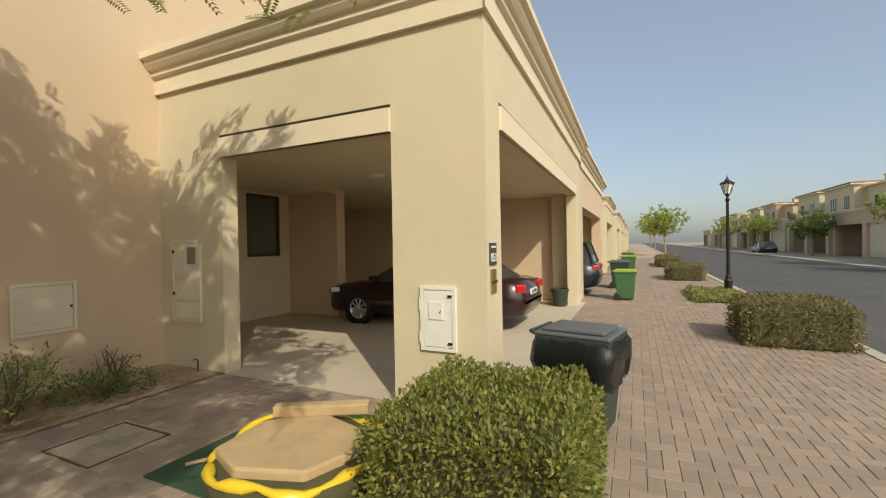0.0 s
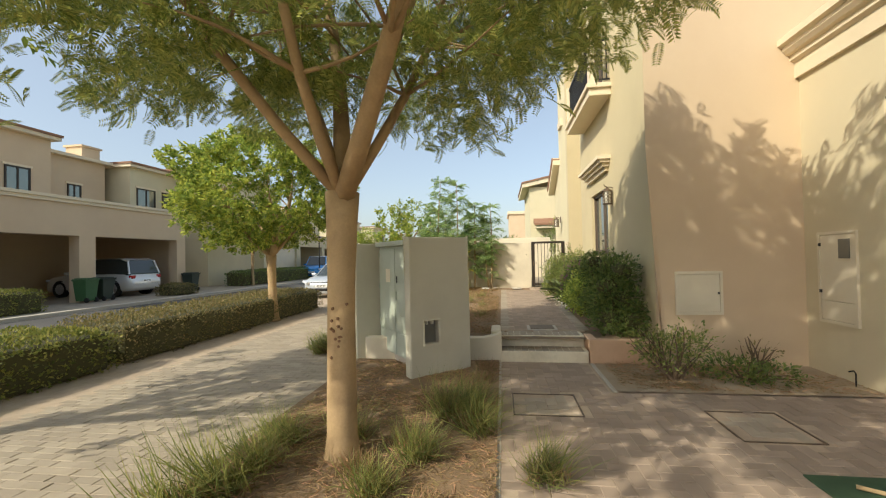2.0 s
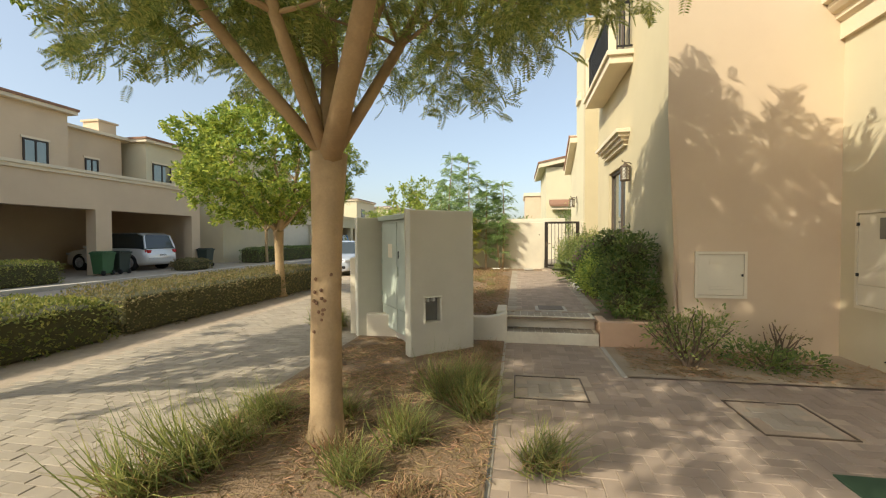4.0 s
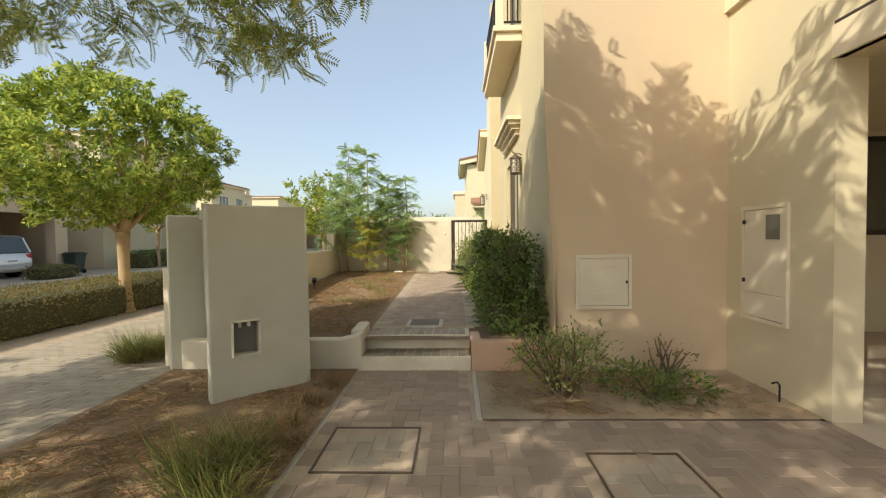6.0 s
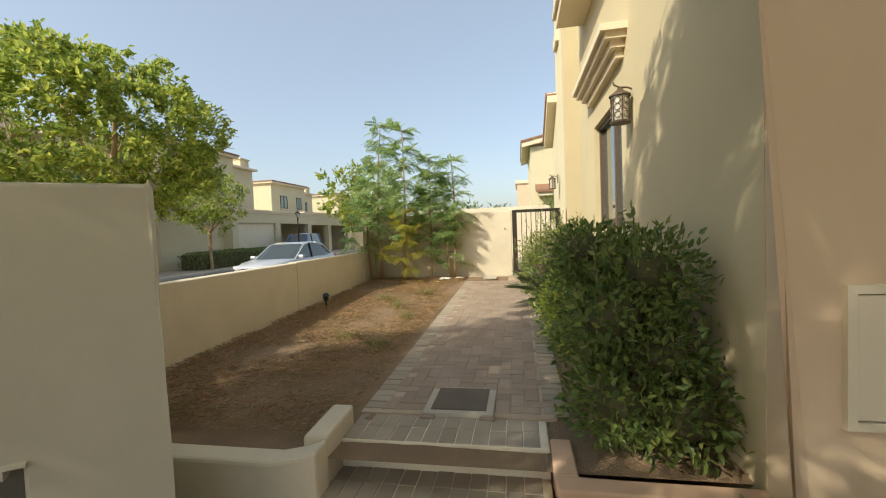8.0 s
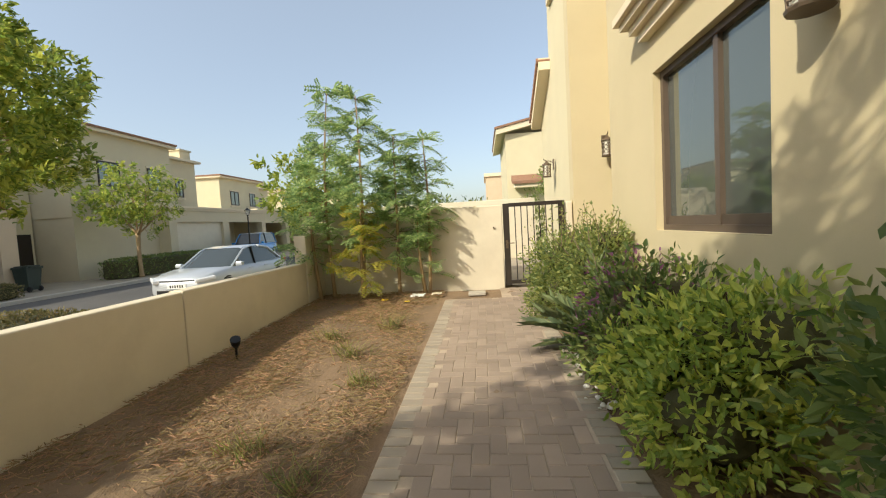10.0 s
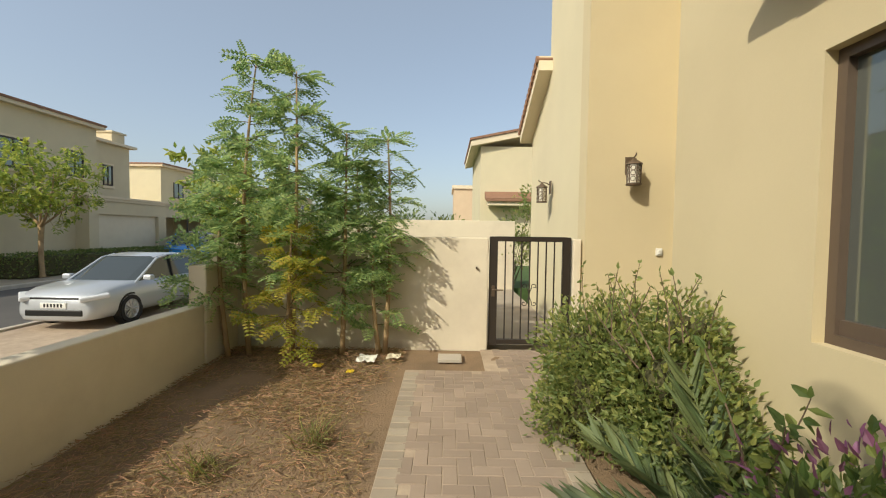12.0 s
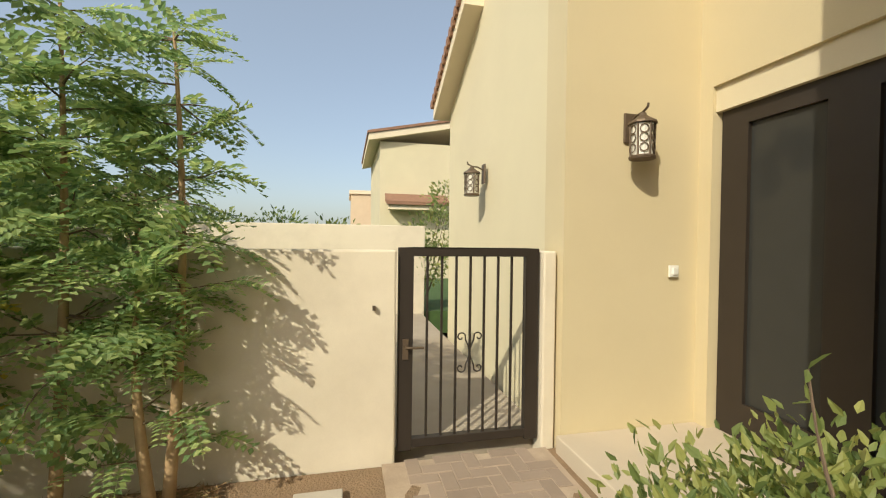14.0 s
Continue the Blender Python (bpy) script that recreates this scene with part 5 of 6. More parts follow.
cl = thing("ceiling_light", (-4.2, 6.6, 2.94), "round white carport ceiling light", "ceiling light")
part("diffuser", B().lathe([(0.12, 0), (0.16, 0.03), (0.17, 0.06)], (-4.2, 6.6, 2.94), 20), WHITEM, cl)


# ---- street lamp ----
def street_lamp(x, y, label):
    t = thing("street_lamp", (x, y, 0), label, "street lamp", "street lamps")
    part("base", B().lathe([(0.16, -0.1), (0.16, 0.1), (0.12, 0.2), (0.13, 0.6), (0.09, 0.7), (0.1, 0.75), (0.07, 0.85)], (x, y, 0), 14), BLACKM, t)
    t.scale = (0.85, 0.85, 0.72)
    part("post", B().tube([(x, y, 0.8), (x, y, 4.0)], [0.06, 0.045], 12), BLACKM, t)
    part("collar", B().lathe([(0.05, 0), (0.09, 0.05), (0.05, 0.1), (0.04, 0.2), (0.1, 0.3)], (x, y, 3.95), 12), BLACKM, t)
    part("lantern_glass", B().lathe([(0.1, 0), (0.2, 0.42)], (x, y, 4.25), 8), FROST, t)
    fr = B()
    for k in range(8):
        a = k * math.pi / 4
        fr.tube([(x + 0.1 * math.cos(a), y + 0.1 * math.sin(a), 4.25), (x + 0.205 * math.cos(a), y + 0.205 * math.sin(a), 4.68)], 0.012, 5)
    part("lantern_frame", fr, BLACKM, t)
    part("crown", B().lathe([(0.24, 0), (0.24, 0.03), (0.15, 0.1), (0.07, 0.16), (0.05, 0.22), (0.02, 0.26), (0.015, 0.36)], (x, y, 4.67), 12), BLACKM, t)


street_lamp(2.77, 15.1, "black post-top street lamp with a glass lantern")
street_lamp(-33.0, -15.4, "black post-top street lamp across the street")


# ---- vehicles ----
def car(name, x, y, z, rot, paintm, label, L=4.6, W=1.78, H=1.46, kind_="sedan", plate=True):
    """A car with its nose along +x before turning: lofted body, glass house, roof, wheels, lamps."""
    t = thing(name, (x, y, z), label, "car")
    m = pose(x, y, z, 0, 0, rot)
    h = W / 2
    suv = kind_ != "sedan"
    belt = 0.92 if not suv else H * 0.6
    hood = 0.88 if not suv else H * 0.55
    boot = 0.98 if not suv else belt
    # stations: x, half width, bottom, top
    S = [(-0.5, 0.80, 0.42, 0.62 if not suv else 0.7), (-0.485, 0.90, 0.30, boot * 0.94), (-0.42, 0.97, 0.22, boot), (-0.25, 1.0, 0.2, belt), (0.0, 1.0, 0.2, belt), (0.22, 1.0, 0.2, belt * 0.99), (0.3, 0.99, 0.2, hood * 1.03), (0.41, 0.97, 0.2, hood * 0.96), (0.465, 0.92, 0.2, hood * 0.88), (0.49, 0.84, 0.2, hood * 0.8), (0.5, 0.74, 0.24, hood * 0.7)]
    b = B()
    n = 12
    for sx, w, lo, hi in S:
        mid = lo + (hi - lo) * 0.55
        ring = [(-0.55, lo), (-0.9, lo + 0.03), (-1.0, lo + 0.16), (-1.0, mid), (-0.97, hi - 0.08), (-0.86, hi), (0.86, hi), (0.97, hi - 0.08), (1.0, mid), (1.0, lo + 0.16), (0.9, lo + 0.03), (0.55, lo)]
        for q, zz in ring:
            b.v.append(tuple(m @ Vector((sx * L, q * w * h, zz))))
    k = len(S)
    b.f += [(i * n + j, i * n + (j + 1) % n, (i + 1) * n + (j + 1) % n, (i + 1) * n + j) for i in range(k - 1) for j in range(n)] + [tuple(range(n))[::-1], tuple(range((k - 1) * n, k * n))]
    body = part("body", b, paintm, t, smooth=True)
    # glass house and roof
    if suv:
        G = [(-0.47, 0.90, belt), (-0.43, 0.82, H - 0.1), (-0.36, 0.80, H), (0.05, 0.80, H), (0.12, 0.80, H - 0.05), (0.24, 0.88, belt)]
    else:
        G = [(-0.39, 0.84, boot - 0.02), (-0.25, 0.72, H - 0.09), (-0.13, 0.70, H), (-0.02, 0.70, H), (0.06, 0.72, H - 0.06), (0.255, 0.86, belt - 0.04)]
    g = B()
    for sx, w, zt in G:
        lo = belt - 0.08
        for q, zz in ((-0.9, lo), (-0.9 * (1 - (zt - lo) / (H - lo) * 0.18), zt - 0.03), (-0.62, zt), (0.62, zt), (0.9 * (1 - (zt - lo) / (H - lo) * 0.18), zt - 0.03), (0.9, lo)):
            g.v.append(tuple(m @ Vector((sx * L, q * h, max(zz, lo)))))
    g.f += [(i * 6 + j, i * 6 + (j + 1) % 6, (i + 1) * 6 + (j + 1) % 6, (i + 1) * 6 + j) for i in range(5) for j in range(6)] + [tuple(range(6))[::-1], tuple(range(30, 36))]
    part("glasshouse", g, CARGLASS, t, "dark car glass")
    rf_ = B()
    xs = [q for q in G if q[2] >= H - 0.11]
    for sx, w, zt in xs:
        kk = 0.9 * (1 - (zt - belt + 0.08) / (H - belt + 0.08) * 0.18)
        for q, zz in ((-kk - 0.01, zt - 0.05), (-0.62, zt + 0.012), (0.62, zt + 0.012), (kk + 0.01, zt - 0.05)):
            rf_.v.append(tuple(m @ Vector((sx * L, q * h, zz))))
    rf_.f += [(i * 4 + j, i * 4 + j + 1, (i + 1) * 4 + j + 1, (i + 1) * 4 + j) for i in range(len(xs) - 1) for j in range(3)]
    part("roof", rf_, WHITEC if kind_ == "jeep" else paintm, t, smooth=True)
    for sy in (-1, 1):
        def tp_(i):
            sx, w, zt = G[i]
            kk = 0.9 * (1 - (zt - belt + 0.08) / (H - belt + 0.08) * 0.18) + 0.008
            return m @ Vector((sx * L, sy * kk * h, zt - 0.03))
        part("pillar", B().tube([tp_(5), tp_(4), tp_(3)], 0.03, 6), paintm, t)
        part("pillar", B().tube([tp_(0), tp_(1), tp_(2)], 0.045, 6), paintm, t)
        a, c = m @ Vector((-0.03 * L, sy * 0.905 * h, belt - 0.05)), m @ Vector((-0.035 * L, sy * 0.765 * h, H - 0.04))
        part("pillar", B().tube([a, c], 0.028, 6), BLACKM, t)
        part("mirror", B().box(-0.07, 0.07, -0.1, 0.1, -0.06, 0.06, m @ pose(0.2 * L, sy * (h + 0.06), belt + 0.05)), paintm, t, bevel=0.03)
        for d0 in (-0.14, 0.06):
            part("door_handle", B().box(-0.09, 0.09, -0.015, 0.015, -0.012, 0.012, m @ pose(d0 * L, sy * (h + 0.008), belt - 0.14)), paintm, t, bevel=0.006)
        part("headlight", B().box(-0.25, 0.25, -0.11, 0.11, -0.05, 0.05, m @ pose(0.468 * L, sy * h * 0.8, hood * 0.775, 0, 8, -sy * 46)), LAMPL, t, "clear lens", bevel=0.03)
        part("tail_light", B().box(-0.1, 0.1, -0.14, 0.14, -0.08, 0.08, m @ pose(-0.475 * L, sy * h * 0.74, boot * 0.84, 0, 0, sy * 18)), REDL, t, "red lens", bevel=0.03)
        R = 0.32 if not suv else 0.37
        for wx in (-0.3, 0.3):
            c0 = m @ Vector((wx * L, sy * (h - 0.1), R))
            ax = m.to_3x3() @ Vector((0, sy, 0))
            part("wheel_arch", B().lathe([(R * 1.14, -0.05), (R * 1.14, 0.085), (R * 1.05, 0.09), (0.05, 0.0)], c0, 24, axis=ax), BLACKM, t)
            wl = part("wheel", B().lathe([(R * 0.55, -0.1), (R * 0.95, -0.1), (R, -0.06), (R, 0.06), (R * 0.95, 0.105), (R * 0.7, 0.11), (R * 0.66, 0.06), (0.02, 0.05)], c0, 24, axis=ax), TYRE, t, "black tyre", smooth=False)
            rb = B()
            rb.lathe([(0.03, 0.06), (0.05, 0.1), (0.03, 0.105)], c0, 12, axis=ax)
            rb.lathe([(R * 0.6, 0.065), (R * 0.68, 0.1), (R * 0.66, 0.108), (R * 0.58, 0.07)], c0, 24, axis=ax)
            side, up_ = m.to_3x3() @ Vector((1, 0, 0)), Vector((0, 0, 1))
            for q in range(10):
                a_ = 2 * math.pi * q / 10
                d_ = side * math.cos(a_) + up_ * math.sin(a_)
                rb.tube([c0 + ax * 0.095 + d_ * 0.03, c0 + ax * 0.09 + d_ * R * 0.62], [0.016, 0.022], 5)
            part("rim", rb, ALLOY, wl, "silver spoked rim")
    part("grille", B().box(-0.06, 0.014, -h * 0.66, h * 0.66, -0.07, 0.06, m @ pose(0.5 * L, 0, 0.38)), BLACKM, t, bevel=0.02)
    part("upper_grille", B().box(-0.05, 0.045, -h * 0.58, h * 0.58, -0.022, 0.022, m @ pose(0.488 * L, 0, hood * 0.755)), BLACKM, t, bevel=0.012)
    if plate:
        for sx, zz in ((0.502, 0.53), (-0.497, 0.72)):
            pl = part("number_plate", B().box(-0.012, 0.012, -0.26, 0.26, -0.055, 0.055, m @ pose(sx * L, 0, zz)), PLATE, t)
            for k2 in range(6):
                part("digit_bar", B().box(-0.015, 0.015, -0.018, 0.018, -0.035, 0.035, m @ pose(sx * L, -0.17 + k2 * 0.068, zz)), BLACKM, pl)
    return t


car("parked_car", -18.75, -7.8, -0.08, 0, SILVER, "silver saloon car parked beside the garden wall")
car("parked_car", -3.85, 8.2, 0.004, 180, MAROON, "dark maroon saloon car parked in the carport", 4.5, 1.76, 1.45)
car("parked_pickup", -3.4, 14.3, 0.0, 180, BLACKC, "navy pickup parked in the next carport", 5.2, 1.9, 1.75, "suv")
car("parked_suv", -18.2, -20.0, 0, -90, WHITEC, "white off-roader parked in a carport", 4.8, 1.95, 1.8, "suv")
car("parked_jeep", -35.0, -16.3, 0, 8, BLUEC, "bright blue off-roader with a white roof", 4.6, 1.9, 1.85, "jeep")
car("parked_car", 14.2, 62.0, 0, 90, DARKC, "dark car parked far along the street", 4.6, 1.8, 1.5)


# ---- villas along the streets ----
def villa(x, y, rot, label, wallm=CREAM, W=11.0, D=9.0, H1=3.9, H2=7.0, carport=True, chimney=True, garage=False, set_back=3.5, mirror=1, ux=0.0):
    """A two-storey villa whose front looks along -y before turning: carport, upper floor, windows, parapet, tiled eave, chimney."""
    gz_ = rise(y) if x > 10 else 0.0
    t = thing("villa", (x, y, gz_), label, "house", "villas along the street")
    m = pose(x, y, gz_, 0, 0, rot)
    def lower(name, boxes, material, parent=t, label_="", bevel=0.0):
        b = B()
        for q in boxes:
            x0, x1 = sorted((q[0] * mirror, q[1] * mirror))
            b.box(x0, x1, *q[2:], m)
        return part(name, b, material, parent, label_, bevel=bevel)
    hw = W / 2
    if carport:
        pts = [(-hw, -hw + 0.6), (-0.35, 0.35), (hw - 0.6, hw)]
        lower("carport_wall", [(a, b_, 0, 0.5, -0.1, 2.75) for a, b_ in pts] + [(-hw, hw, 0, 0.5, 2.75, H1)] + [(-hw, -hw + 0.3, 0.5, set_back + 2, -0.1, H1), (hw - 0.3, hw, 0.5, set_back + 2, -0.1, H1)], wallm)
        lower("carport_roof", [(-hw, hw, 0.3, set_back + 2, 3.1, 3.4)], CONC)
        lower("carport_cornice", [(-hw - 0.15, hw + 0.15, -0.15, 0.5, H1, H1 + 0.12), (-hw - 0.08, hw + 0.08, -0.08, 0.5, H1 - 0.14, H1)], TRIM)
        lower("back_wall", [(-hw, hw, set_back + 2, set_back + 2.3, -0.1, H1)], wallm)
        lower("ground_floor_wall", [(-hw + 0.35, hw - 0.55, set_back + 2.3, set_back + D - 0.02, -0.1, H1 - 0.6)], wallm)
        if garage:
            lower("garage_door", [(-hw + 0.6, -0.35, 0.2, 0.28, 0, 2.75)], PANELM)
    y0 = set_back
    if not carport:
        lower("ground_floor_wall", [(-hw + 0.3, hw - 0.5, y0 + 1.0, y0 + D, -0.1, H1 - 0.6), (-hw + 0.3, hw * 0.25, y0, y0 + 1.0, -0.1, H1 - 0.6)], wallm)
        lower("door", [(-0.6, 0.6, y0 - 0.06, y0 - 0.003, 0, 2.3)], DARKBR)
    if ux:
        lower("annex_wall", [(-hw + 0.35 + ux, -hw + 0.3, y0 + 0.02, y0 + D - 0.02, -0.1, H1 - 0.6)], wallm)

    def add(name, boxes, material, parent=t, label_="", bevel=0.0):
        return lower(name, [(q[0] + ux, q[1] + ux, *q[2:]) for q in boxes], material, parent, label_, bevel)

    add("upper_wall", [(-hw + 0.3, hw * 0.25, y0, y0 + D, H1 - 0.6, H2), (hw * 0.25, hw - 0.5, y0 + 1.0, y0 + D, H1 - 0.6, H2 - 0.35)], wallm)
    add("roof_slab", [(-hw + 0.05, hw * 0.25 + 0.25, y0 - 0.3, y0 + D + 0.3, H2, H2 + 0.16), (hw * 0.25, hw - 0.2, y0 + 0.7, y0 + D + 0.3, H2 - 0.35, H2 - 0.2)], TRIM)
    add("tile_edge", [(-hw + 0.0, hw * 0.25 + 0.3, y0 - 0.36, y0 + D, H2 + 0.16, H2 + 0.27)], TILE)
    if chimney:
        add("chimney", [(hw - 1.6, hw - 0.6, y0 + 1.2, y0 + 2.2, H2 - 0.4, H2 + 0.55), (hw - 1.68, hw - 0.52, y0 + 1.12, y0 + 2.28, H2 + 0.45, H2 + 0.55)], wallm)
    for wx, ww, yy, z0, z1 in ((-hw * 0.55, 1.3, y0, 4.6, 5.9), (0.0, 1.0, y0, 4.6, 5.9), (hw * 0.6, 0.7, y0 + 1.0, 4.5, 5.7)):
        fr = add("window", [(wx - ww / 2 - 0.1, wx + ww / 2 + 0.1, yy - 0.08, yy - 0.004, z0 - 0.16, z0 - 0.02)], TRIM)
        add("head_trim", [(wx - ww / 2 - 0.08, wx + ww / 2 + 0.08, yy - 0.05, yy - 0.004, z1 + 0.0, z1 + 0.1)], TRIM, fr)
        add("frame", [(wx - ww / 2, wx + ww / 2, yy - 0.05, yy - 0.004, z0, z0 + 0.07), (wx - ww / 2, wx + ww / 2, yy - 0.05, yy - 0.004, z1 - 0.07, z1), (wx - ww / 2, wx - ww / 2 + 0.07, yy - 0.05, yy - 0.004, z0 + 0.07, z1 - 0.07), (wx + ww / 2 - 0.07, wx + ww / 2, yy - 0.05, yy - 0.004, z0 + 0.07, z1 - 0.07), (wx - 0.03, wx + 0.03, yy - 0.05, yy - 0.004, z0 + 0.07, z1 - 0.07)], DARKBR, fr)
        add("pane", [(wx - ww / 2 + 0.07, wx + ww / 2 - 0.07, yy - 0.02, yy - 0.003, z0 + 0.07, z1 - 0.07)], GLASS, fr)
    return t


villa(-15.2, -17.6, 180, "peach two-storey villa with open carports", PEACH, W=11.0, D=9, H1=4.2, H2=7.4)
villa(-23.4, -20.5, 180, "cream two-storey villa across the street", PALE, W=6.0, D=9, carport=False, chimney=False, set_back=0.5)
villa(-34.9, -18.2, 180, "cream two-storey villa with a garage and carport", CREAM, W=11.0, D=9, garage=True, set_back=0.7, H1=3.6, H2=7.3, ux=-5.5)
villa(-47.0, -19.5, 180, "pale two-storey villa with open carports", PALE, W=11.0, D=9)
villa(-63.0, -19.5, 180, "pale two-storey villa far along the street", PALE, W=12.0, D=9)
villa(-78.0, -19.5, 180, "pale two-storey villa far along the street", PALE, W=12.0, D=9)
villa(-1.5, -19.0, 180, "cream two-storey villa at the street corner", CREAM, W=12.0, D=9)
for k, yy in enumerate((18, 32, 45, 58, 71, 84, 98, 112, 128)):
    villa(17.0, yy, -90, "cream two-storey villa along the far side of the street", (CREAM, PALE, PEACH)[k % 3], W=12.0, D=9, mirror=1 if k % 2 else -1, garage=k % 2 == 0)
# the neighbouring carports in the same row
for k, yy in enumerate((12.5, 24.0, 38.0, 50.0, 62.0, 75.0, 90.0)):
    t = thing("carport", (-4, yy, 0), "cream stucco carport of the next villa", "carport", "carports along the drive")
    zc = rise(yy + 4)
    xf = -1.22
    hh = 4.25 - 0.25 * (k > 0)
    ln = 8.5 if k == 0 else 8.0
    part("front_wall", B().slab("x", xf, xf - 0.4, (yy + 0.02, yy + ln), (-0.1, hh), [(yy + 0.7, yy + ln - 0.7, -0.2, 2.75)]), CREAM if k else PEACH, t)
    part("side_wall", B().box(-8, xf - 0.4, yy + 0.02, yy + 0.3, -0.1, hh).box(-8, xf - 0.4, yy + ln - 0.3, yy + ln, -0.1, hh).box(-8.3, -8, yy + 0.02, yy + ln, -0.1, hh), CREAM, t)
    part("ceiling", B().box(-8, xf - 0.4, yy + 0.3, yy + ln - 0.3, 3.0, 3.15), PALE, t)
    cornice(t, [((xf, yy + 0.02), (xf, yy + ln), (1, 0))], hh - 0.4)
    if k:
        t.location.z = zc
        cornice(t, [((-8, yy + 0.02), (xf, yy + 0.02), (0, -1))], hh - 0.4)
        part("upper_floor", B().box(-16, -8.3, yy, yy + ln, 0, 7.2), CREAM, t)
# far villa behind the side garden
vf = thing("villa", (-30, 5, 0), "bright cream villa beyond the side garden", "house", "villas along the street")
vf.location = (-30, 4.55, 0.28)
part("wall", B().box(-33, -27, 2.0, 9, -0.4, 5.6), PALE, vf)
part("roof", B().prism([(1.55, 5.55), (9.2, 7.1), (9.2, 7.35), (1.55, 5.8)], -33.3, -26.7, "x"), TRIM, vf)
part("tile_edge", B().prism([(1.5, 5.8), (9.2, 7.36), (9.2, 7.46), (1.5, 5.9)], -33.3, -26.65, "x"), TILE, vf)
part("porch_roof", B().prism([(-27, 3.6), (-26.2, 3.25), (-26.2, 3.12), (-27, 3.3)], 2.2, 4.6, "y"), TILE, vf)
part("porch_beam", B().box(-26.9, -26.3, 2.3, 4.5, 2.95, 3.12), TRIM, vf)
vg = thing("villa", (-60, 4, 0), "peach villa far beyond the side garden", "house", "villas along the street")
part("wall", B().box(-66, -58, 0.8, 12, 0, 7.2), PEACH, vg)
part("parapet", B().box(-66.2, -57.8, 0.6, 12.2, 7.2, 7.6), TRIM, vg)
# scraps by the gate wall
for k, (x, y, sz, mt) in enumerate(((-12.35, -0.85, 0.11, WHITEM), (-12.45, -0.55, 0.08, PANELM), (-12.1, -1.35, 0.055, YELLOW), (-11.95, -0.95, 0.04, YELLOW))):
    rs = random.Random(k)
    b = B()
    n = 7
    for i in range(n):
        for j in range(n):
            b.v.append((x + sz * (i / 3 - 1) * 1.2, y + sz * (j / 3 - 1), gz(x) + 0.015 + rs.uniform(0, 0.3) * sz))
    b.f += [(i * n + j, (i + 1) * n + j, (i + 1) * n + j + 1, i * n + j + 1) for i in range(n - 1) for j in range(n - 1)]
    solo("litter_scrap", b, mt, ("crumpled white paper", "flat pale card", "crumpled yellow wrapper", "small yellow wrapper")[k] + " lying on the garden soil", "litter", base=(x, y, gz(x)))
solo("stone_slab", B().box(-13.22, -12.98, 0.02, 0.3, gz(-13.1) - 0.02, gz(-13.1) + 0.022), KERB, "small flat concrete slab in the soil", "slab", bevel=0.006)
# trees along the streets
for k, (x, y, s, mt) in enumerate([(7.0 - 3.9, 52.0, 1.3, FICUS), (3.0, 75.0, 1.5, FICUS), (15.0, 33.0, 1.2, FICUS), (15.2, 50.0, 1.0, BUSHM), (15.0, 68.0, 1.2, FICUS), (15, 90, 1.3, FICUS), (-24.8, -16.2, 1.3, FICUS), (-47.0, -15.8, 1.2, FICUS), (3.0, 100.0, 1.6, FICUS), (14.6, 26.5, 1.1, BUSHM)]):
    zr = rise(y)
    street_tree((x, y, zr), (x, y, zr + 1.6 * s), 0.09, (x, y, zr + 3.0 * s), (1.75 * s, 1.75 * s, 1.3 * s), 100 + k, LEAF, mt, BARK, 220, 18, 0.2, "leafy green street tree along the kerb", limbs=5)
hedge(1.6, 3.0, 12.9, 15.6, 0.0, 0.16, 33, GRASSM, 5000, 0.07, "low green ground cover round the street lamp", "")


# ---- paving pieces ----
def brick_mesh(l, w, h, g=0.0045):
    """A paver with a small chamfer round its top."""
    a, c = (l - g) / 2, (w - g) / 2
    t = 0.0035
    v = [(-a, -c, -h), (a, -c, -h), (a, c, -h), (-a, c, -h), (-a, -c, -t), (a, -c, -t), (a, c, -t), (-a, c, -t), (-a + t, -c + t, 0), (a - t, -c + t, 0), (a - t, c - t, 0), (-a + t, c - t, 0)]
    f = [(8, 9, 10, 11)] + [(k, (k + 1) % 4, 4 + (k + 1) % 4, 4 + k) for k in range(4)] + [(4 + k, 4 + (k + 1) % 4, 8 + (k + 1) % 4, 8 + k) for k in range(4)]
    return v, f


def herringbone(x0, x1, y0, y1, w):
    """Centres and turns of two-to-one pavers in a square herringbone."""
    out = []
    for r in range(int((y1 - y0) / w) + 1):
        for c in range(-1, int((x1 - x0) / w) + 1):
            p = (c + r) % 4
            if p == 0:
                out.append((x0 + (c + 1) * w, y0 + (r + 0.5) * w, 0))
            elif p == 2:
                out.append((x0 + (c + 0.5) * w, y0 + (r + 1) * w, 1))
    return out


def running(x0, x1, y0, y1, l, w):
    """Rows along y of pavers, each row shifted by half."""
    out = []
    for i in range(int((x1 - x0) / w)):
        for j in range(int((y1 - y0) / l) + 1):
            out.append((x0 + (i + 0.5) * w, y0 + (j + 0.5 * (i % 2)) * l, 1))
    return out


def field(b, tpl, spots, zf, tilt=0.004):
    r = random.Random(5)
    mats = [pose(x, y, zf(x) + r.uniform(-0.0025, 0.0025), r.uniform(-tilt, tilt) * 57, r.uniform(-tilt, tilt) * 57, 90 * k + r.uniform(-0.6, 0.6)) for x, y, k in spots]
    return scatter(b, *tpl, mats) if mats else b


def path_edges(x):
    return -0.33, 1.0


def on_path(x, y):
    if not -13.46 < x < -6.76:
        return False
    lo, hi = path_edges(x)
    if x < -12.68:
        lo = 0.55
    if x < -11.95:
        hi = 1.72
    return lo + 0.16 < y < hi - 0.05


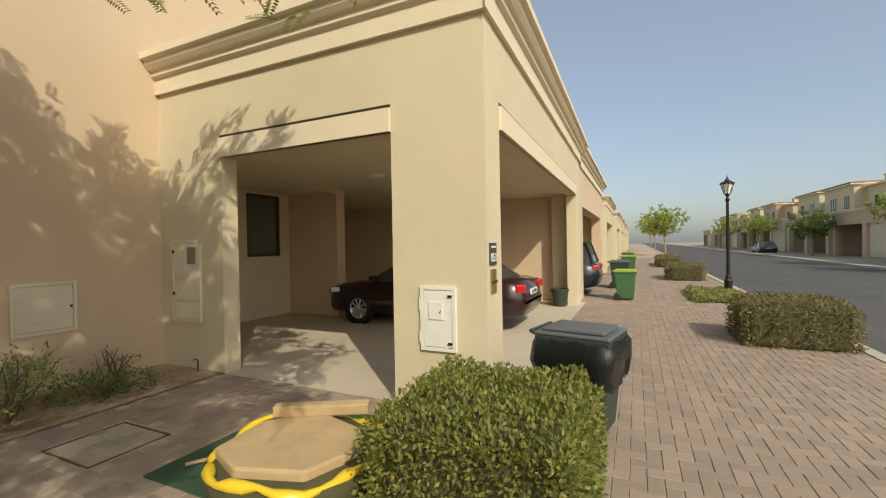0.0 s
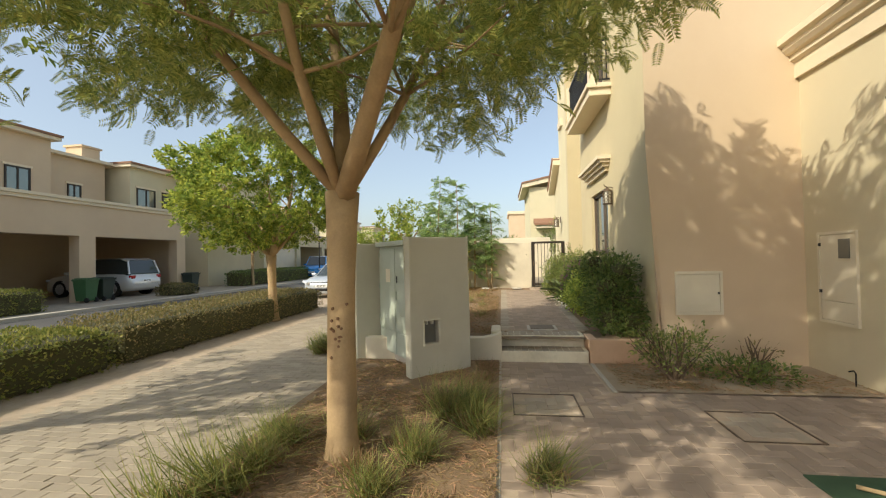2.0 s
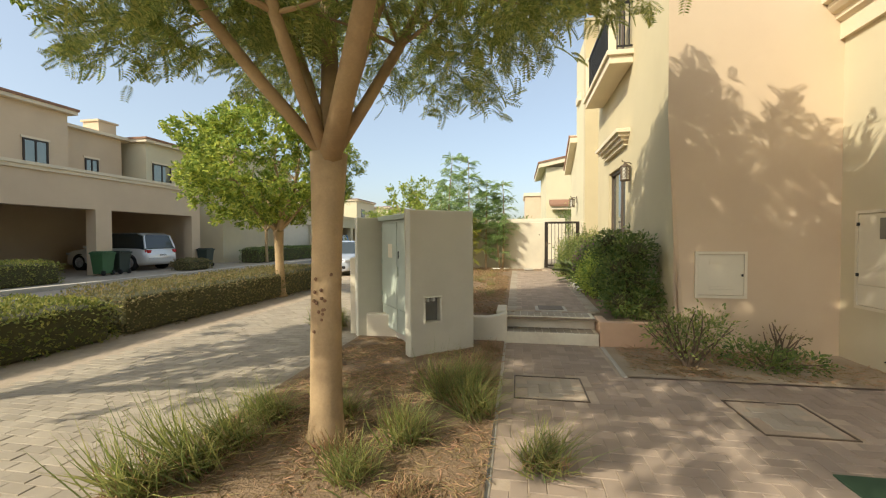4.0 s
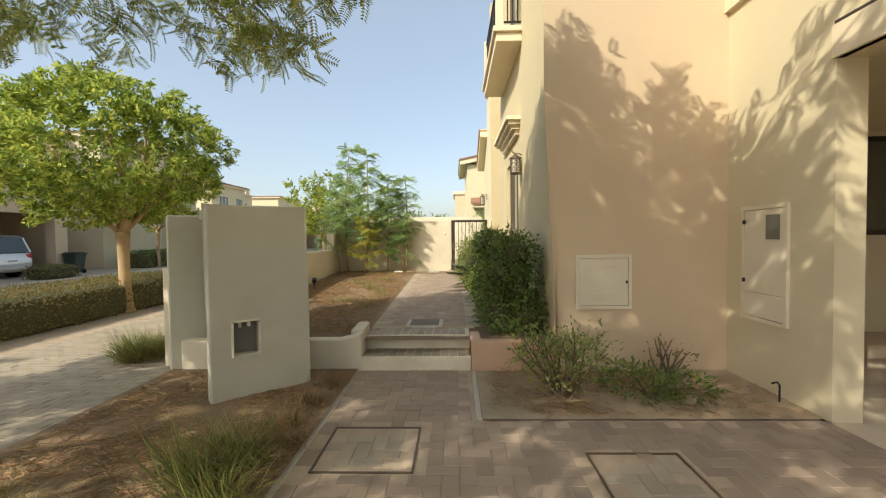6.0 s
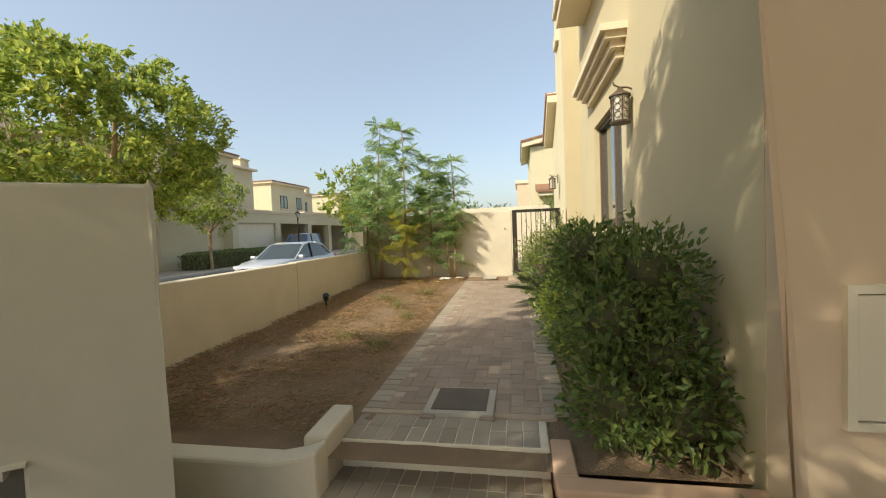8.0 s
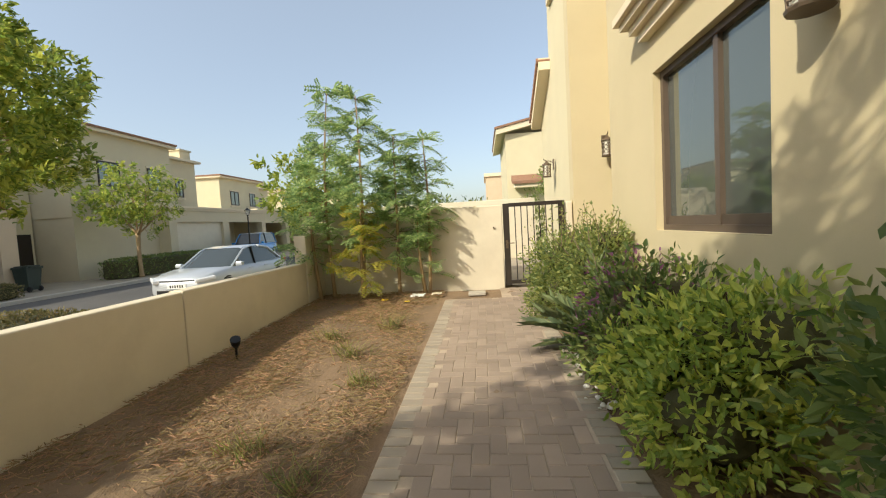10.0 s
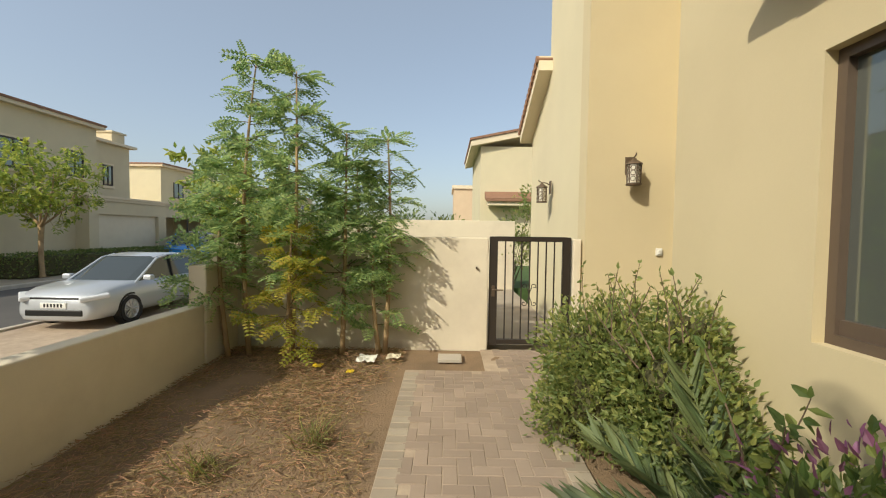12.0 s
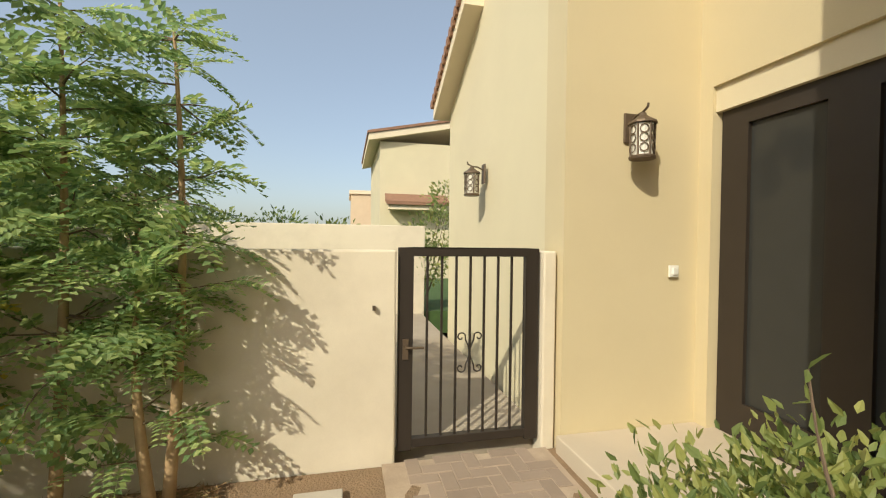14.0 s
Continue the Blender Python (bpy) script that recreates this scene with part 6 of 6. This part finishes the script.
slope = math.degrees(math.atan((GZ1 - GZ0) / (GX0 - GX1)))
base_path = structure("path_garden", B().prism([(-6.75, 0.05), (-6.75, gz(-6.75) - 0.005), (-12.7, gz(-12.7) - 0.005), (-12.7, 0.05)], -0.33, 1.0, "y").prism([(-12.7, 0.05), (-12.7, gz(-12.7) - 0.005), (-13.47, gz(-13.47) - 0.005), (-13.47, 0.05)], 0.55, 1.0, "y").prism([(-11.95, 0.05), (-11.95, gz(-11.95) - 0.005), (-13.47, gz(-13.47) - 0.005), (-13.47, 0.05)], 1.0, 1.74, "y"), JOINT, "herringbone brick garden path leading to the gate")
spots = [q for q in herringbone(-13.5, -6.7, -0.5, 1.75, 0.1) if on_path(q[0], q[1])]
v, f = brick_mesh(0.2, 0.1, 0.05)
bm_brick = bpy.data.meshes.new("brick")
bm_brick.from_pydata(v, [], f)
bm_brick.materials.append(PAVER)
near = [q for q in spots if q[0] > -12.2][:300]
rest = [q for q in spots if q not in set(near)]
rr = random.Random(3)
for x, y, k in near:
    ob = new("brick", bm_brick)
    ob.parent = base_path
    ob.matrix_basis = pose(x, y, gz(x) + rr.uniform(-0.0015, 0.0015), 0, slope, 0) @ pose(0, 0, 0, rr.uniform(-0.3, 0.3), rr.uniform(-0.3, 0.3), 90 * k + rr.uniform(-0.7, 0.7))
tagged(part("brick_field", field(B(), (v, f), rest, gz), PAVERI, base_path), kind="stuff")
# soldier course along both sides
edge = []
for i in range(63):
    x = -6.86 - i * 0.104
    lo, hi = path_edges(x)
    if x > -12.66:
        edge.append((x, lo + 0.08, 1))
    if x > -11.95:
        edge.append((x, hi - 0.0, 1))
tagged(part("border_brick_course", field(B(), brick_mesh(0.16, 0.1, 0.05), edge, gz), PAVERG, base_path), kind="stuff")
# treads of the steps
for zt, xt in ((0.157, -6.06), (0.327, -6.4)):
    tr = [(xt - 0.09 - i * 0.18, -0.27 + j * 0.1, 0) for i in range(2) for j in range(12)]
    tagged(part("tread_brick_course", field(B(), brick_mesh(0.18, 0.1, 0.012), tr, lambda x: zt + 0.004), PAVERG, st), kind="stuff")

lower = structure("pavement_entrance", B().box(-6.05, -1.3, -0.32, 0.93, -0.1, -0.005).box(-4.75, -1.3, 0.93, 3.72, -0.1, -0.005), JOINT, "pink-brown brick paving of the entrance court")
cov = [(-4.63, -3.98, -0.2, 0.48), (-4.24, -3.55, 1.65, 2.28)]
def in_cov(x, y):
    return any(a - 0.05 < x < b_ + 0.05 and c - 0.05 < y < d + 0.05 for a, b_, c, d in cov)
sp = [q for q in herringbone(-6.05, -1.3, -0.32, 3.7, 0.11) if (q[1] < 0.87 or q[0] > -4.68) and q[0] < -1.35 and not in_cov(q[0], q[1])]
vb, fb = brick_mesh(0.22, 0.11, 0.05)
me_b = bpy.data.meshes.new("brick")
me_b.from_pydata(vb, [], fb)
me_b.materials.append(PAVER)
near = [q for q in sp if q[1] < 1.3 and q[0] < -2.4][:300]
for x, y, k in near:
    ob = new("brick", me_b)
    ob.parent = lower
    ob.matrix_basis = pose(x, y, rr.uniform(-0.0015, 0.0015), rr.uniform(-0.4, 0.4), rr.uniform(-0.4, 0.4), 90 * k + rr.uniform(-0.7, 0.7))
seen = set(near)
tagged(part("brick_field", field(B(), (vb, fb), [q for q in sp if q not in seen], lambda x: 0.0), PAVERI, lower), kind="stuff")
for a, b_, c, d in cov:
    cvr = part("cover_frame", B().box(a, b_, c, c + 0.014, -0.05, 0.004).box(a, b_, d - 0.014, d, -0.05, 0.004).box(a, a + 0.014, c, d, -0.05, 0.0035).box(b_ - 0.014, b_, c, d, -0.05, 0.0035), BRONZEL, lower, "rusty inspection cover frame")
    tagged(part("cover_brick_field", field(B(), (vb, fb), [q for q in herringbone(a + 0.03, b_ - 0.12, c + 0.02, d - 0.13, 0.11) if a + 0.1 < q[0] < b_ - 0.1 and c + 0.1 < q[1] < d - 0.1], lambda x: 0.0), PAVERG, lower), kind="stuff")
grate = solo("drain_grate", B().box(-7.22, -6.74, 0.11, 0.59, 0.3, 0.358), KERB, "square iron drain cover in a concrete frame", "drain cover", bevel=0.004, base=(-7.0, 0.4, 0.3))
part("cover", B().box(-7.17, -6.79, 0.16, 0.54, 0.3, 0.364), BRONZEL, grate)
# drive and footway fields
drive = bpy.data.objects["pavement_house"]
tagged(part("drive_brick_field", field(B(), (vb, fb), [q for q in herringbone(-1.25, 3.2, -1.0, 12.0, 0.11) if q[0] < 3.1], lambda x: 0.0), PAVERI, drive, "pinkish drive pavers"), kind="stuff")
tagged(part("footway_brick_field", field(B(), brick_mesh(0.2, 0.1, 0.05), [q for q in running(-16.0, 2.0, -5.2, -2.55, 0.2, 0.1) if not (-6.2 < q[0] < -1.3 and q[1] > -2.5)], lambda x: 0.0), PAVERG, drive, "grey-brown footway pavers"), kind="stuff")
tagged(part("bay_brick_field", field(B(), brick_mesh(0.4, 0.2, 0.05), running(-15.5, -13.0, -6.1, -2.7, 0.4, 0.2), lambda x: 0.0), PAVERG, drive), kind="stuff")
far = bpy.data.objects["pavement_drive"]
fb_ = B()
v2, f2 = brick_mesh(0.44, 0.22, 0.05)
scatter(fb_, v2, f2, [pose(x, y, rise(y), 0, 0, 90 * k) for x, y, k in herringbone(-1.25, 3.0, 12.1, 45.0, 0.22)])
tagged(part("far_brick_field", fb_, PAVERI, far), kind="stuff")
